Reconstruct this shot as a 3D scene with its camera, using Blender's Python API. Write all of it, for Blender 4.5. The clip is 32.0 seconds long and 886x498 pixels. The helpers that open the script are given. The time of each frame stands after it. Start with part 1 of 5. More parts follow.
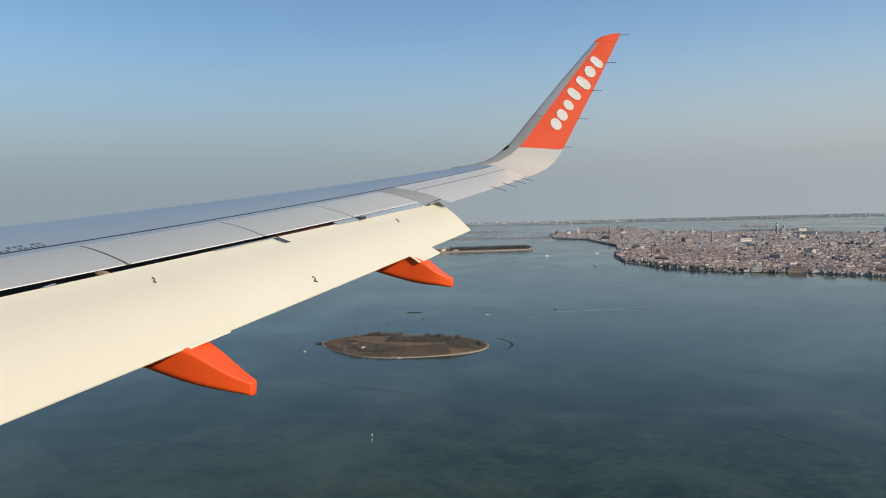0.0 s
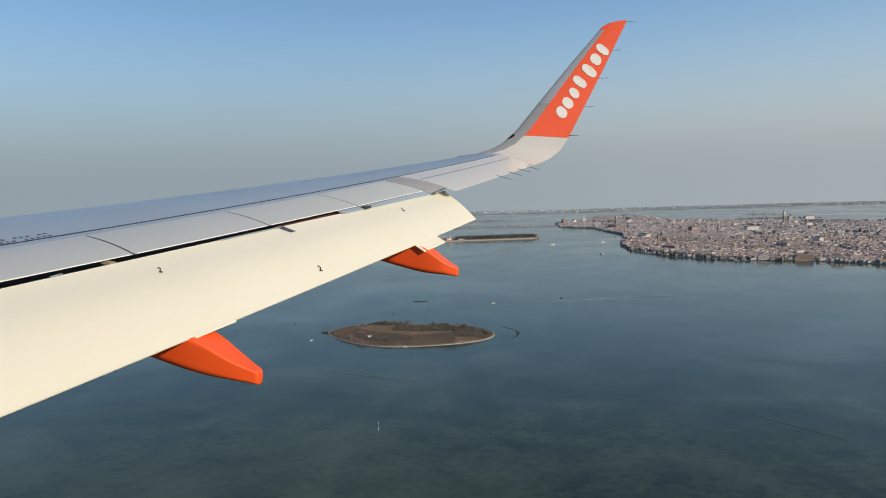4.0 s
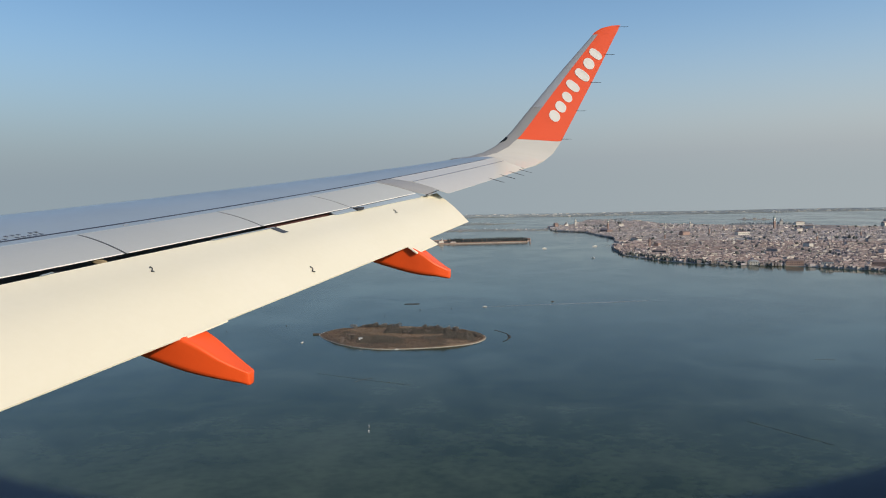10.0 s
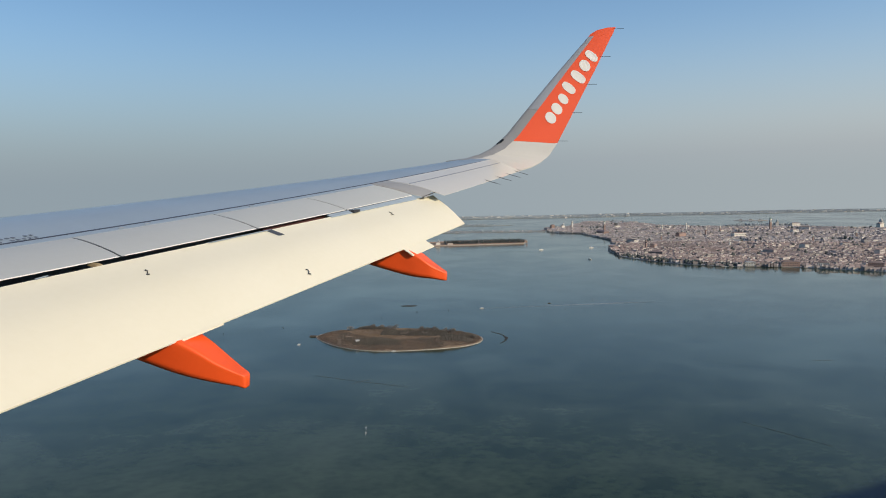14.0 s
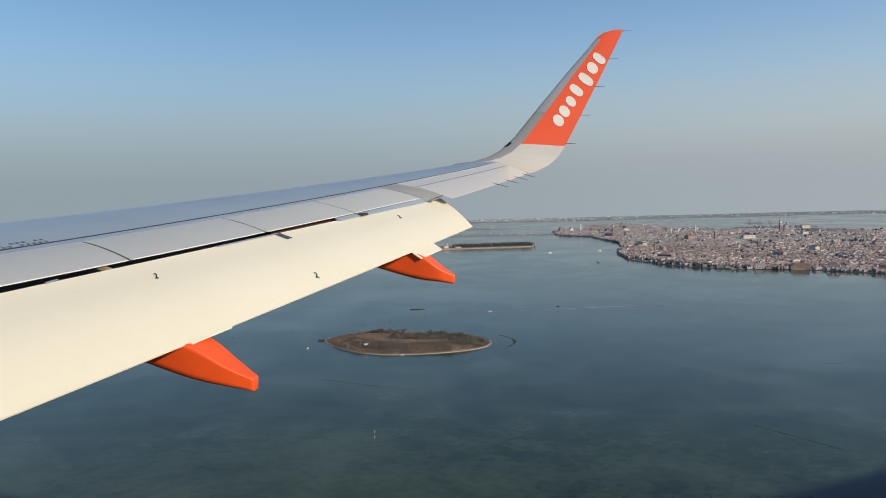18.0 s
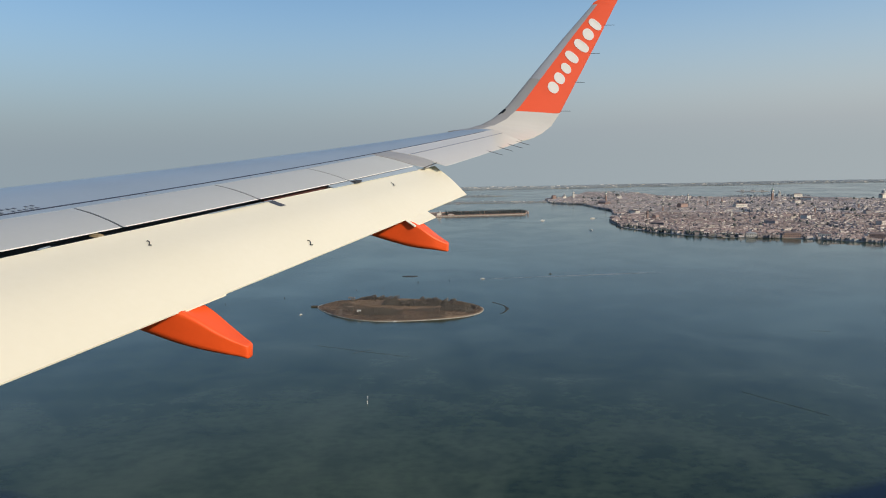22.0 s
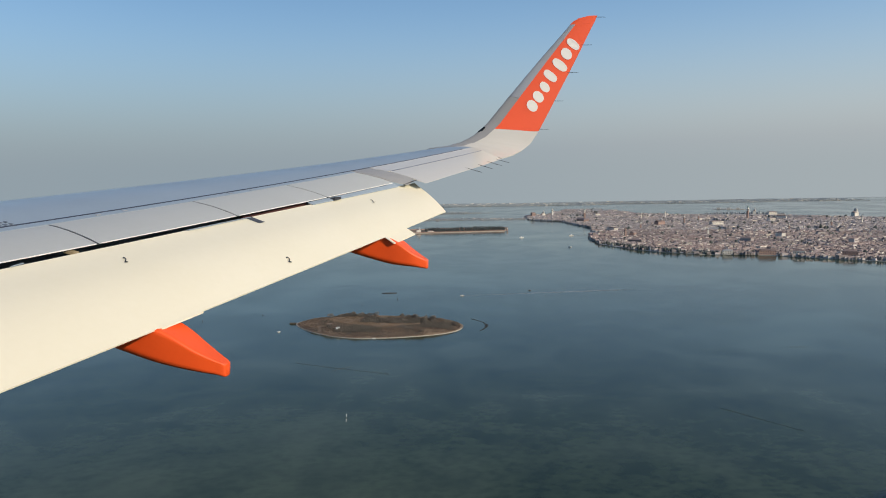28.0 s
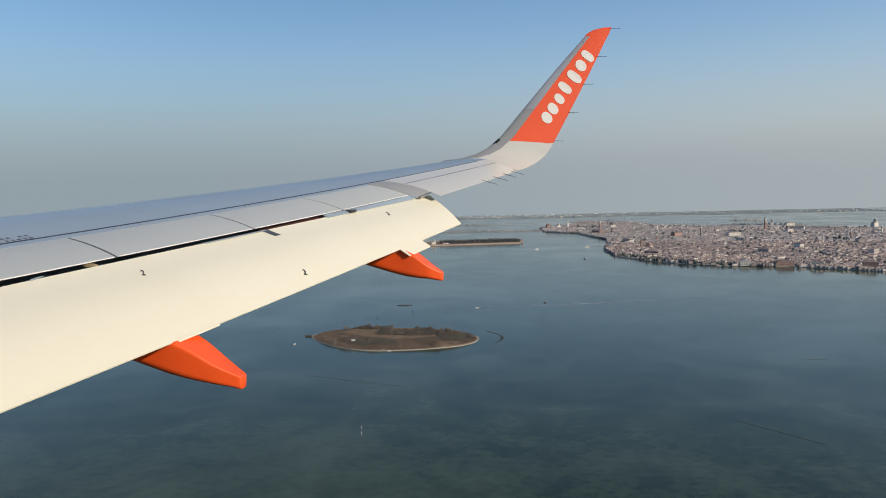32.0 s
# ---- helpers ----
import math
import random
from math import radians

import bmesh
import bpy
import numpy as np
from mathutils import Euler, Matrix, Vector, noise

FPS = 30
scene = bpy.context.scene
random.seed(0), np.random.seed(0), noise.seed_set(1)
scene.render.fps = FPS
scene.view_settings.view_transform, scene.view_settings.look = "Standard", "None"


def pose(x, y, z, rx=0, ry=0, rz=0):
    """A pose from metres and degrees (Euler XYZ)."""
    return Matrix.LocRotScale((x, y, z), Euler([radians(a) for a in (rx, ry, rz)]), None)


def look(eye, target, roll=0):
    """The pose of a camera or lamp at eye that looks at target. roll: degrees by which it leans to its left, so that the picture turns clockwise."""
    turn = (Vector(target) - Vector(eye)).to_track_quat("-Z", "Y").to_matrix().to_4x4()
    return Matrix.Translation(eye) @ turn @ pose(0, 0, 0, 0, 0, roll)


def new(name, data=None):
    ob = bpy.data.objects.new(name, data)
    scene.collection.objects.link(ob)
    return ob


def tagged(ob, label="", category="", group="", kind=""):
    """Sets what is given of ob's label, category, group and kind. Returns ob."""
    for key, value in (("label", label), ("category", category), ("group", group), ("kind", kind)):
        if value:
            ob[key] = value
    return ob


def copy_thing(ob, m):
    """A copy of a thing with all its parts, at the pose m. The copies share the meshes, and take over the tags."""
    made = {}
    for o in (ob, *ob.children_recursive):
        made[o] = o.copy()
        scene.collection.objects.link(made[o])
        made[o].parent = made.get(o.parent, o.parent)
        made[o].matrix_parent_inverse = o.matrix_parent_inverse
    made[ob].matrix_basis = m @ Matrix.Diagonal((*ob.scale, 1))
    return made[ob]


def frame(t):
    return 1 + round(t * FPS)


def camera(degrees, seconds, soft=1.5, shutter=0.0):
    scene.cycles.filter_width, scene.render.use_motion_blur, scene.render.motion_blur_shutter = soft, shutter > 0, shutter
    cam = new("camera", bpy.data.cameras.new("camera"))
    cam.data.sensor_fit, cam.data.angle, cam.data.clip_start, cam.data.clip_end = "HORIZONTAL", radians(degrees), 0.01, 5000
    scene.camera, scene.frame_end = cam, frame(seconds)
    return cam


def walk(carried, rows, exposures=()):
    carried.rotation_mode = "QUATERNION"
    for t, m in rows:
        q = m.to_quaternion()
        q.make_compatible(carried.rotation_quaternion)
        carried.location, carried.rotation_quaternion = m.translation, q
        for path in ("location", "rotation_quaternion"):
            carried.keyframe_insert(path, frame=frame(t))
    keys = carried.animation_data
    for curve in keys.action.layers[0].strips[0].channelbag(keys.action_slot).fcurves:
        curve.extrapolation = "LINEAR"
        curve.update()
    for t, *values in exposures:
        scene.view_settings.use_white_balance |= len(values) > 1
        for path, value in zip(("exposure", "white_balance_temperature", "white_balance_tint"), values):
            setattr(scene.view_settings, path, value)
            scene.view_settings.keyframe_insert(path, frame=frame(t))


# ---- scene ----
# The aeroplane hangs still over the lagoon. Wing near true size, lagoon and city near 3/10 of true size,
# so that all of it lies within the lens's reach; both are placed and shaped to fit the camera's view.
ALT = 105.0      # camera over the water
TURN = -9.0      # the aeroplane's abeam direction, right of the view

cam = camera(62.0, 32.0, soft=1.0)
cam.data.dof.use_dof, cam.data.dof.focus_distance, cam.data.dof.aperture_fstop = True, 9.0, 6.0
PATH = [  # seconds, pitch, roll, yaw, and the eye's small shifts: right, ahead, up
    (0, -4.23, 1.25, -0.06, -0.003, 0.014, 0.011), (0.5, -4.44, 1.24, 0.26, -0.005, 0.011, 0.010), (1, -4.77, 1.06, 1.47, -0.005, 0.014, 0.005),
    (1.5, -4.93, 1.03, 1.32, -0.010, 0.007, 0.007), (2, -5.07, 1.17, 0.57, -0.005, 0.010, 0.008), (2.5, -5.16, 1.36, 0.25, 0.000, 0.019, 0.012),
    (3, -5.17, 1.36, 0.23, -0.002, 0.022, 0.010), (3.5, -5.03, 1.42, 0.39, 0.001, 0.020, 0.012), (5.5, -5.41, 1.46, 0.24, 0.008, 0.010, 0.006),
    (6, -5.44, 1.30, 0.08, 0.001, 0.004, 0.006), (6.5, -5.37, 1.22, 0.02, 0.002, 0.005, 0.002), (7, -5.28, 1.07, 0.07, 0.006, 0.005, 0.005),
    (7.5, -4.94, 1.00, 0.08, 0.006, 0.006, 0.008), (8, -4.68, 0.97, -0.02, 0.002, 0.004, 0.005), (8.5, -4.62, 0.95, -0.06, 0.009, 0.008, 0.006),
    (9, -4.71, 0.82, -0.18, 0.000, 0.004, 0.005), (9.5, -4.79, 0.90, -0.17, 0.001, 0.004, 0.005), (10, -4.87, 0.91, -0.21, -0.002, 0.002, 0.003),
    (10.5, -4.85, 0.78, -0.35, 0.002, 0.008, 0.005), (11, -4.82, 0.70, -0.41, 0.000, 0.003, 0.005), (11.5, -4.65, 0.79, -0.37, 0.004, 0.006, 0.006),
    (12, -4.64, 0.93, -0.24, 0.008, 0.004, 0.005), (12.5, -4.57, 0.92, -0.29, 0.006, 0.004, 0.008), (13, -4.51, 0.99, -0.42, 0.002, 0.008, 0.005),
    (13.5, -4.61, 1.03, -0.46, 0.003, 0.007, 0.005), (14, -4.74, 1.01, -0.47, 0.005, 0.007, 0.008), (14.5, -4.74, 1.12, -0.38, 0.007, 0.005, 0.007),
    (16.5, -4.67, 1.34, -0.21, -0.001, 0.006, 0.004), (17, -4.38, 1.40, 0.01, 0.002, 0.005, -0.001), (17.5, -4.26, 1.27, 0.10, 0.000, -0.002, -0.003),
    (18, -4.46, 1.26, 0.15, 0.009, 0.009, 0.001), (18.5, -4.70, 1.31, 0.09, 0.003, 0.007, -0.002), (19, -4.97, 1.30, 0.02, 0.003, 0.006, 0.000),
    (19.5, -5.54, 1.38, -0.14, 0.001, 0.005, 0.001), (20, -5.94, 1.42, -0.26, 0.007, 0.009, 0.002), (20.5, -5.85, 1.92, -1.19, -0.004, 0.019, 0.011),
    (21, -6.12, 1.95, -1.03, -0.003, 0.013, 0.013), (21.5, -6.98, 1.13, -0.58, -0.009, 0.008, 0.012), (22, -7.02, 0.95, -0.38, -0.003, 0.016, 0.012),
    (22.5, -7.09, 0.87, -0.44, -0.009, 0.009, 0.009), (23, -6.86, 1.03, -0.74, -0.003, 0.012, 0.009), (23.5, -5.99, 1.63, -0.86, -0.009, 0.009, 0.008),
    (24, -5.51, 2.04, -1.56, -0.011, 0.012, 0.011), (24.5, -5.90, 1.57, -1.97, -0.013, 0.005, 0.015), (25, -6.04, 1.75, -2.27, -0.006, 0.011, 0.012),
    (25.5, -6.35, 1.31, -2.20, -0.005, 0.014, 0.016), (27.5, -5.89, 0.92, -2.06, -0.007, 0.009, 0.013), (28, -5.74, 0.71, -1.95, -0.003, 0.013, 0.016),
    (28.5, -5.72, 0.60, -1.93, -0.009, 0.016, 0.014), (29, -5.85, 0.49, -1.98, -0.003, 0.012, 0.014), (29.5, -6.10, 0.43, -1.98, -0.005, 0.014, 0.018),
    (30, -7.33, 0.77, -1.58, 0.002, 0.019, 0.018), (30.5, -7.89, 0.80, -1.22, 0.001, 0.016, 0.018), (31, -8.03, 0.74, -1.05, -0.007, 0.014, 0.017),
    (31.5, -6.38, 0.94, -0.92, -0.003, 0.014, 0.015), (32, -4.78, 1.00, -0.80, -0.005, 0.015, 0.015),
]
walk(cam, [(t, pose(x, y, ALT + z, 90 + p, r, w)) for t, p, r, w, x, y, z in PATH], exposures=[(0, 0.0), (32, 0.0)])

# ---- sky and sun ----
SUN = Vector((0.715, -0.56, 0.42)).normalized()
world = bpy.data.worlds.new("sky")
scene.world = world
world.use_nodes = True
wt = world.node_tree
wt.nodes.clear()
w_out = wt.nodes.new("ShaderNodeOutputWorld")
w_bg = wt.nodes.new("ShaderNodeBackground")
w_sky = wt.nodes.new("ShaderNodeTexSky")
w_sky.sky_type = "NISHITA"
w_sky.sun_disc = False
w_sky.sun_elevation = math.asin(SUN.z)
w_sky.sun_rotation = math.atan2(SUN.x, SUN.y)
w_sky.air_density, w_sky.dust_density, w_sky.ozone_density = 1.0, 0.7, 2.0
w_sky.altitude = 300
w_co = wt.nodes.new("ShaderNodeTexCoord")
w_sep = wt.nodes.new("ShaderNodeSeparateXYZ")
w_ramp = wt.nodes.new("ShaderNodeValToRGB")
w_ramp.color_ramp.interpolation = "EASE"
w_ramp.color_ramp.elements[0].position, w_ramp.color_ramp.elements[0].color = 0.0, (1, 1, 1, 1)
w_ramp.color_ramp.elements[1].position, w_ramp.color_ramp.elements[1].color = 0.235, (0.0, 0.0, 0.0, 1)
w_scale = wt.nodes.new("ShaderNodeMix")
w_scale.data_type, w_scale.blend_type = "RGBA", "MULTIPLY"
w_scale.inputs["Factor"].default_value = 1.0
w_scale.inputs["B"].default_value = (0.094, 0.103, 0.108, 1)
w_mix = wt.nodes.new("ShaderNodeMix")
w_mix.data_type = "RGBA"
w_haze = wt.nodes.new("ShaderNodeMix")
w_haze.data_type = "RGBA"
w_haze.inputs["A"].default_value = (0.29, 0.347, 0.402, 1)
w_haze.inputs["B"].default_value = (0.458, 0.488, 0.504, 1)
w_side = wt.nodes.new("ShaderNodeMapRange")
w_side.interpolation_type = "SMOOTHSTEP"
w_side.inputs["From Min"].default_value, w_side.inputs["From Max"].default_value = -0.40, 0.75
wt.links.new(w_co.outputs["Generated"], w_sep.inputs[0])
wt.links.new(w_sep.outputs["Z"], w_ramp.inputs[0])
wt.links.new(w_sep.outputs["X"], w_side.inputs["Value"])
wt.links.new(w_side.outputs[0], w_haze.inputs["Factor"])
w_low = wt.nodes.new("ShaderNodeMix")
w_low.data_type = "RGBA"
w_low.inputs["B"].default_value = (0.285, 0.350, 0.375, 1)
w_band = wt.nodes.new("ShaderNodeMapRange")
w_band.interpolation_type = "SMOOTHSTEP"
w_band.inputs["From Min"].default_value, w_band.inputs["From Max"].default_value = 0.0, 0.09
w_band.inputs["To Min"].default_value, w_band.inputs["To Max"].default_value = 0.45, 0.0
wt.links.new(w_sep.outputs["Z"], w_band.inputs["Value"])
wt.links.new(w_band.outputs[0], w_low.inputs["Factor"])
wt.links.new(w_haze.outputs["Result"], w_low.inputs["A"])
wt.links.new(w_low.outputs["Result"], w_mix.inputs["B"])
w_tint = wt.nodes.new("ShaderNodeMix")
w_tint.data_type = "RGBA"
w_tint.inputs["A"].default_value = (0.086, 0.0985, 0.1055, 1)
w_tint.inputs["B"].default_value = (0.127, 0.147, 0.158, 1)
wt.links.new(w_side.outputs[0], w_tint.inputs["Factor"])
wt.links.new(w_tint.outputs["Result"], w_scale.inputs["B"])
wt.links.new(w_sky.outputs[0], w_scale.inputs["A"])
w_add = wt.nodes.new("ShaderNodeMath")
w_add.operation = "MULTIPLY_ADD"
w_add.use_clamp = True
w_add.inputs[1].default_value = 0.10
wt.links.new(w_side.outputs[0], w_add.inputs[0])
wt.links.new(w_ramp.outputs[0], w_add.inputs[2])
wt.links.new(w_add.outputs[0], w_mix.inputs["Factor"])
wt.links.new(w_scale.outputs["Result"], w_mix.inputs["A"])
wt.links.new(w_mix.outputs["Result"], w_bg.inputs["Color"])
wt.links.new(w_bg.outputs[0], w_out.inputs[0])

sun = new("sun", bpy.data.lights.new("sun", "SUN"))
sun.data.energy, sun.data.angle, sun.data.color = 3.7, radians(0.6), (1.0, 0.83, 0.60)
sun.matrix_basis = look((0, 0, 600), Vector((0, 0, 600)) - SUN)


# ---- materials ----
def material(name, a, b=None, rough=0.6, metal=0.0, scale=3.0, fine=40.0, bump=0.0, vary="", stretch=(1, 1, 1), spread=0.25, contrast=(0.35, 0.65), power=1.0, boost=0.0):
    """Two colours mixed by noise at two scales; vary: '' or 'object' or 'island' adds a difference from piece to piece."""
    m = bpy.data.materials.new(name)
    m.use_nodes = True
    t, n = m.node_tree, m.node_tree.nodes
    p = n["Principled BSDF"]
    b = b or tuple(c * 0.82 for c in a)
    co = n.new("ShaderNodeTexCoord")
    mp = n.new("ShaderNodeMapping")
    mp.inputs["Scale"].default_value = stretch
    t.links.new(co.outputs["Object"], mp.inputs[0])
    n1, n2 = n.new("ShaderNodeTexNoise"), n.new("ShaderNodeTexNoise")
    n1.inputs["Scale"].default_value, n2.inputs["Scale"].default_value = scale, fine
    n1.inputs["Detail"].default_value = 5
    n2.inputs["Detail"].default_value = 3
    for q in (n1, n2):
        t.links.new(mp.outputs[0], q.inputs["Vector"])
    ad = n.new("ShaderNodeMath")
    ad.operation = "MULTIPLY_ADD"
    ad.inputs[1].default_value = 0.35
    t.links.new(n2.outputs["Fac"], ad.inputs[0])
    sc = n.new("ShaderNodeMath")
    sc.operation = "MULTIPLY"
    sc.inputs[1].default_value = 0.65
    t.links.new(n1.outputs["Fac"], sc.inputs[0])
    t.links.new(sc.outputs[0], ad.inputs[2])
    rm = n.new("ShaderNodeMapRange")
    rm.inputs["From Min"].default_value, rm.inputs["From Max"].default_value = contrast
    t.links.new(ad.outputs[0], rm.inputs["Value"])
    mx = n.new("ShaderNodeMix")
    mx.data_type = "RGBA"
    mx.inputs["A"].default_value, mx.inputs["B"].default_value = (*a, 1), (*b, 1)
    t.links.new(rm.outputs[0], mx.inputs["Factor"])
    last = mx.outputs["Result"]
    if vary:
        src = n.new("ShaderNodeObjectInfo" if vary == "object" else "ShaderNodeNewGeometry")
        hs = n.new("ShaderNodeHueSaturation")
        vr = n.new("ShaderNodeMapRange")
        vr.inputs["To Min"].default_value, vr.inputs["To Max"].default_value = 1 - spread, 1 + spread + boost
        pw = n.new("ShaderNodeMath")
        pw.operation = "POWER"
        pw.inputs[1].default_value = power
        t.links.new(src.outputs["Random" if vary == "object" else "Random Per Island"], pw.inputs[0])
        t.links.new(pw.outputs[0], vr.inputs["Value"])
        t.links.new(vr.outputs[0], hs.inputs["Value"])
        t.links.new(last, hs.inputs["Color"])
        last = hs.outputs["Color"]
    t.links.new(last, p.inputs["Base Color"])
    rr = n.new("ShaderNodeMapRange")
    rr.inputs["To Min"].default_value, rr.inputs["To Max"].default_value = max(rough - 0.07, 0.02), min(rough + 0.07, 1)
    t.links.new(n1.outputs["Fac"], rr.inputs["Value"])
    t.links.new(rr.outputs[0], p.inputs["Roughness"])
    p.inputs["Metallic"].default_value = metal
    if bump:
        bp = n.new("ShaderNodeBump")
        bp.inputs["Strength"].default_value = bump
        bp.inputs["Distance"].default_value = 0.02
        t.links.new(n2.outputs["Fac"], bp.inputs["Height"])
        t.links.new(bp.outputs[0], p.inputs["Normal"])
    return m


CREAM = material("cream_white_paint", (0.815, 0.775, 0.635), (0.79, 0.75, 0.605), 0.42, scale=0.9, fine=14)
PALE = material("pale_grey_paint", (0.475, 0.495, 0.495), (0.45, 0.472, 0.475), 0.45, scale=1.0, fine=20)
IVORY = material("ivory_grey_paint", (0.62, 0.605, 0.57), (0.595, 0.58, 0.545), 0.19, scale=0.9, fine=14)
SKIN = material("blue_grey_skin_paint", (0.315, 0.383, 0.455), (0.29, 0.357, 0.43), 0.34, scale=0.9, fine=20)
STEEL = material("bare_grey_metal", (0.46, 0.475, 0.50), (0.41, 0.42, 0.445), 0.38, 0.3, scale=2.0, fine=50)
ORANGE = material("orange_paint", (0.95, 0.110, 0.018), (0.90, 0.10, 0.015), 0.45, scale=2.0, fine=30)
# a lighter, redder orange than the fairings', matched for the tip
TIP_ORANGE = material("lighter_tip_orange", (0.95, 0.128, 0.045), (0.92, 0.12, 0.04), 0.35, scale=2.0, fine=30)
GREY = material("mid_grey_panel_paint", (0.315, 0.32, 0.332), (0.29, 0.295, 0.305), 0.45, scale=2.0, fine=30)
WHITE = material("white_lettering_and_highlight", (0.88, 0.86, 0.82), (0.85, 0.83, 0.78), 0.45)
BLACK = material("black_marking_and_shade", (0.02, 0.022, 0.028), (0.035, 0.035, 0.04), 0.6)
NAVY = material("dark_blue_sealant", (0.022, 0.03, 0.055), (0.035, 0.045, 0.075), 0.55)
MARK = material("faded_dark_marking", (0.12, 0.145, 0.195), (0.16, 0.19, 0.24), 0.6)
# dark colour carries the shade inside the open gap
COVE = material("cove_shade_colour", (0.085, 0.098, 0.125), (0.055, 0.065, 0.085), 0.7, scale=4)
RUST = material("dark_red_duct", (0.10, 0.03, 0.025), (0.05, 0.02, 0.02), 0.6, scale=5)
BRASS = material("yellowed_bracket", (0.45, 0.36, 0.22), (0.3, 0.24, 0.15), 0.5, scale=9)
GLASS_DARK = material("dark_lamp_lens", (0.02, 0.025, 0.03), (0.03, 0.04, 0.05), 0.1)
CABIN = material("dark_blue_cabin_trim", (0.40, 0.42, 0.45), (0.34, 0.36, 0.39), 0.8, scale=20, fine=200)


# ---- making meshes ----
def mesh_of(name, verts, faces, mats, index=None, smooth=False):
    me = bpy.data.meshes.new(name)
    me.from_pydata([tuple(v) for v in verts], [], faces)
    for m in mats if isinstance(mats, (list, tuple)) else [mats]:
        me.materials.append(m)
    if index is not None:
        me.polygons.foreach_set("material_index", index)
    if smooth:
        me.polygons.foreach_set("use_smooth", [True] * len(me.polygons))
    me.update()
    return me


def part(name, me, parent, label="", at=None):
    ob = new(name, me)
    ob.parent = parent
    if at is not None:
        ob.matrix_basis = at
    return tagged(ob, label)


def thing(name, label, category, at, group="", kind=""):
    e = new(name)
    e.empty_display_size = 0.5
    e.matrix_basis = at
    return tagged(e, label, category, group, kind)


def bm_mesh(name, bm, mat, smooth=False):
    me = bpy.data.meshes.new(name)
    bmesh.ops.recalc_face_normals(bm, faces=bm.faces)
    bm.to_mesh(me)
    bm.free()
    me.materials.append(mat)
    if smooth:
        me.polygons.foreach_set("use_smooth", [True] * len(me.polygons))
    return me


def box(name, sx, sy, sz, mat, centre=(0, 0, 0), bevel=0.0):
    bm = bmesh.new()
    bmesh.ops.create_cube(bm, size=1, matrix=Matrix.Translation(centre) @ Matrix.Diagonal((sx, sy, sz, 1)))
    if bevel:
        bmesh.ops.bevel(bm, geom=bm.edges[:], offset=bevel, segments=2, affect="EDGES")
    return bm_mesh(name, bm, mat)


def rod(name, a, b, r0, r1, mat, n=6):
    a, b = Vector(a), Vector(b)
    bm = bmesh.new()
    d = b - a
    m = Matrix.Translation((a + b) / 2) @ d.to_track_quat("Z", "Y").to_matrix().to_4x4()
    bmesh.ops.create_cone(bm, cap_ends=True, segments=n, radius1=r0, radius2=r1, depth=d.length, matrix=m)
    return bm_mesh(name, bm, mat, smooth=False)


def grid_mesh(name, rows, mat, close=False, smooth=True, caps=False):
    """A skin over rows of points, one row a section."""
    n = len(rows[0])
    verts = [p for r in rows for p in r]
    faces = []
    for i in range(len(rows) - 1):
        for j in range(n if close else n - 1):
            k = (j + 1) % n
            faces.append((i * n + j, i * n + k, (i + 1) * n + k, (i + 1) * n + j))
    if caps:
        faces.append(tuple(range(n)))
        faces.append(tuple(reversed(range((len(rows) - 1) * n, len(rows) * n))))
    me = mesh_of(name, verts, faces, mat)
    bm = bmesh.new()
    bm.from_mesh(me)
    bmesh.ops.recalc_face_normals(bm, faces=bm.faces)
    bm.to_mesh(me)
    bm.free()
    if smooth:
        me.polygons.foreach_set("use_smooth", [True] * len(me.polygons))
        me.set_sharp_from_angle(angle=radians(40))
    return me


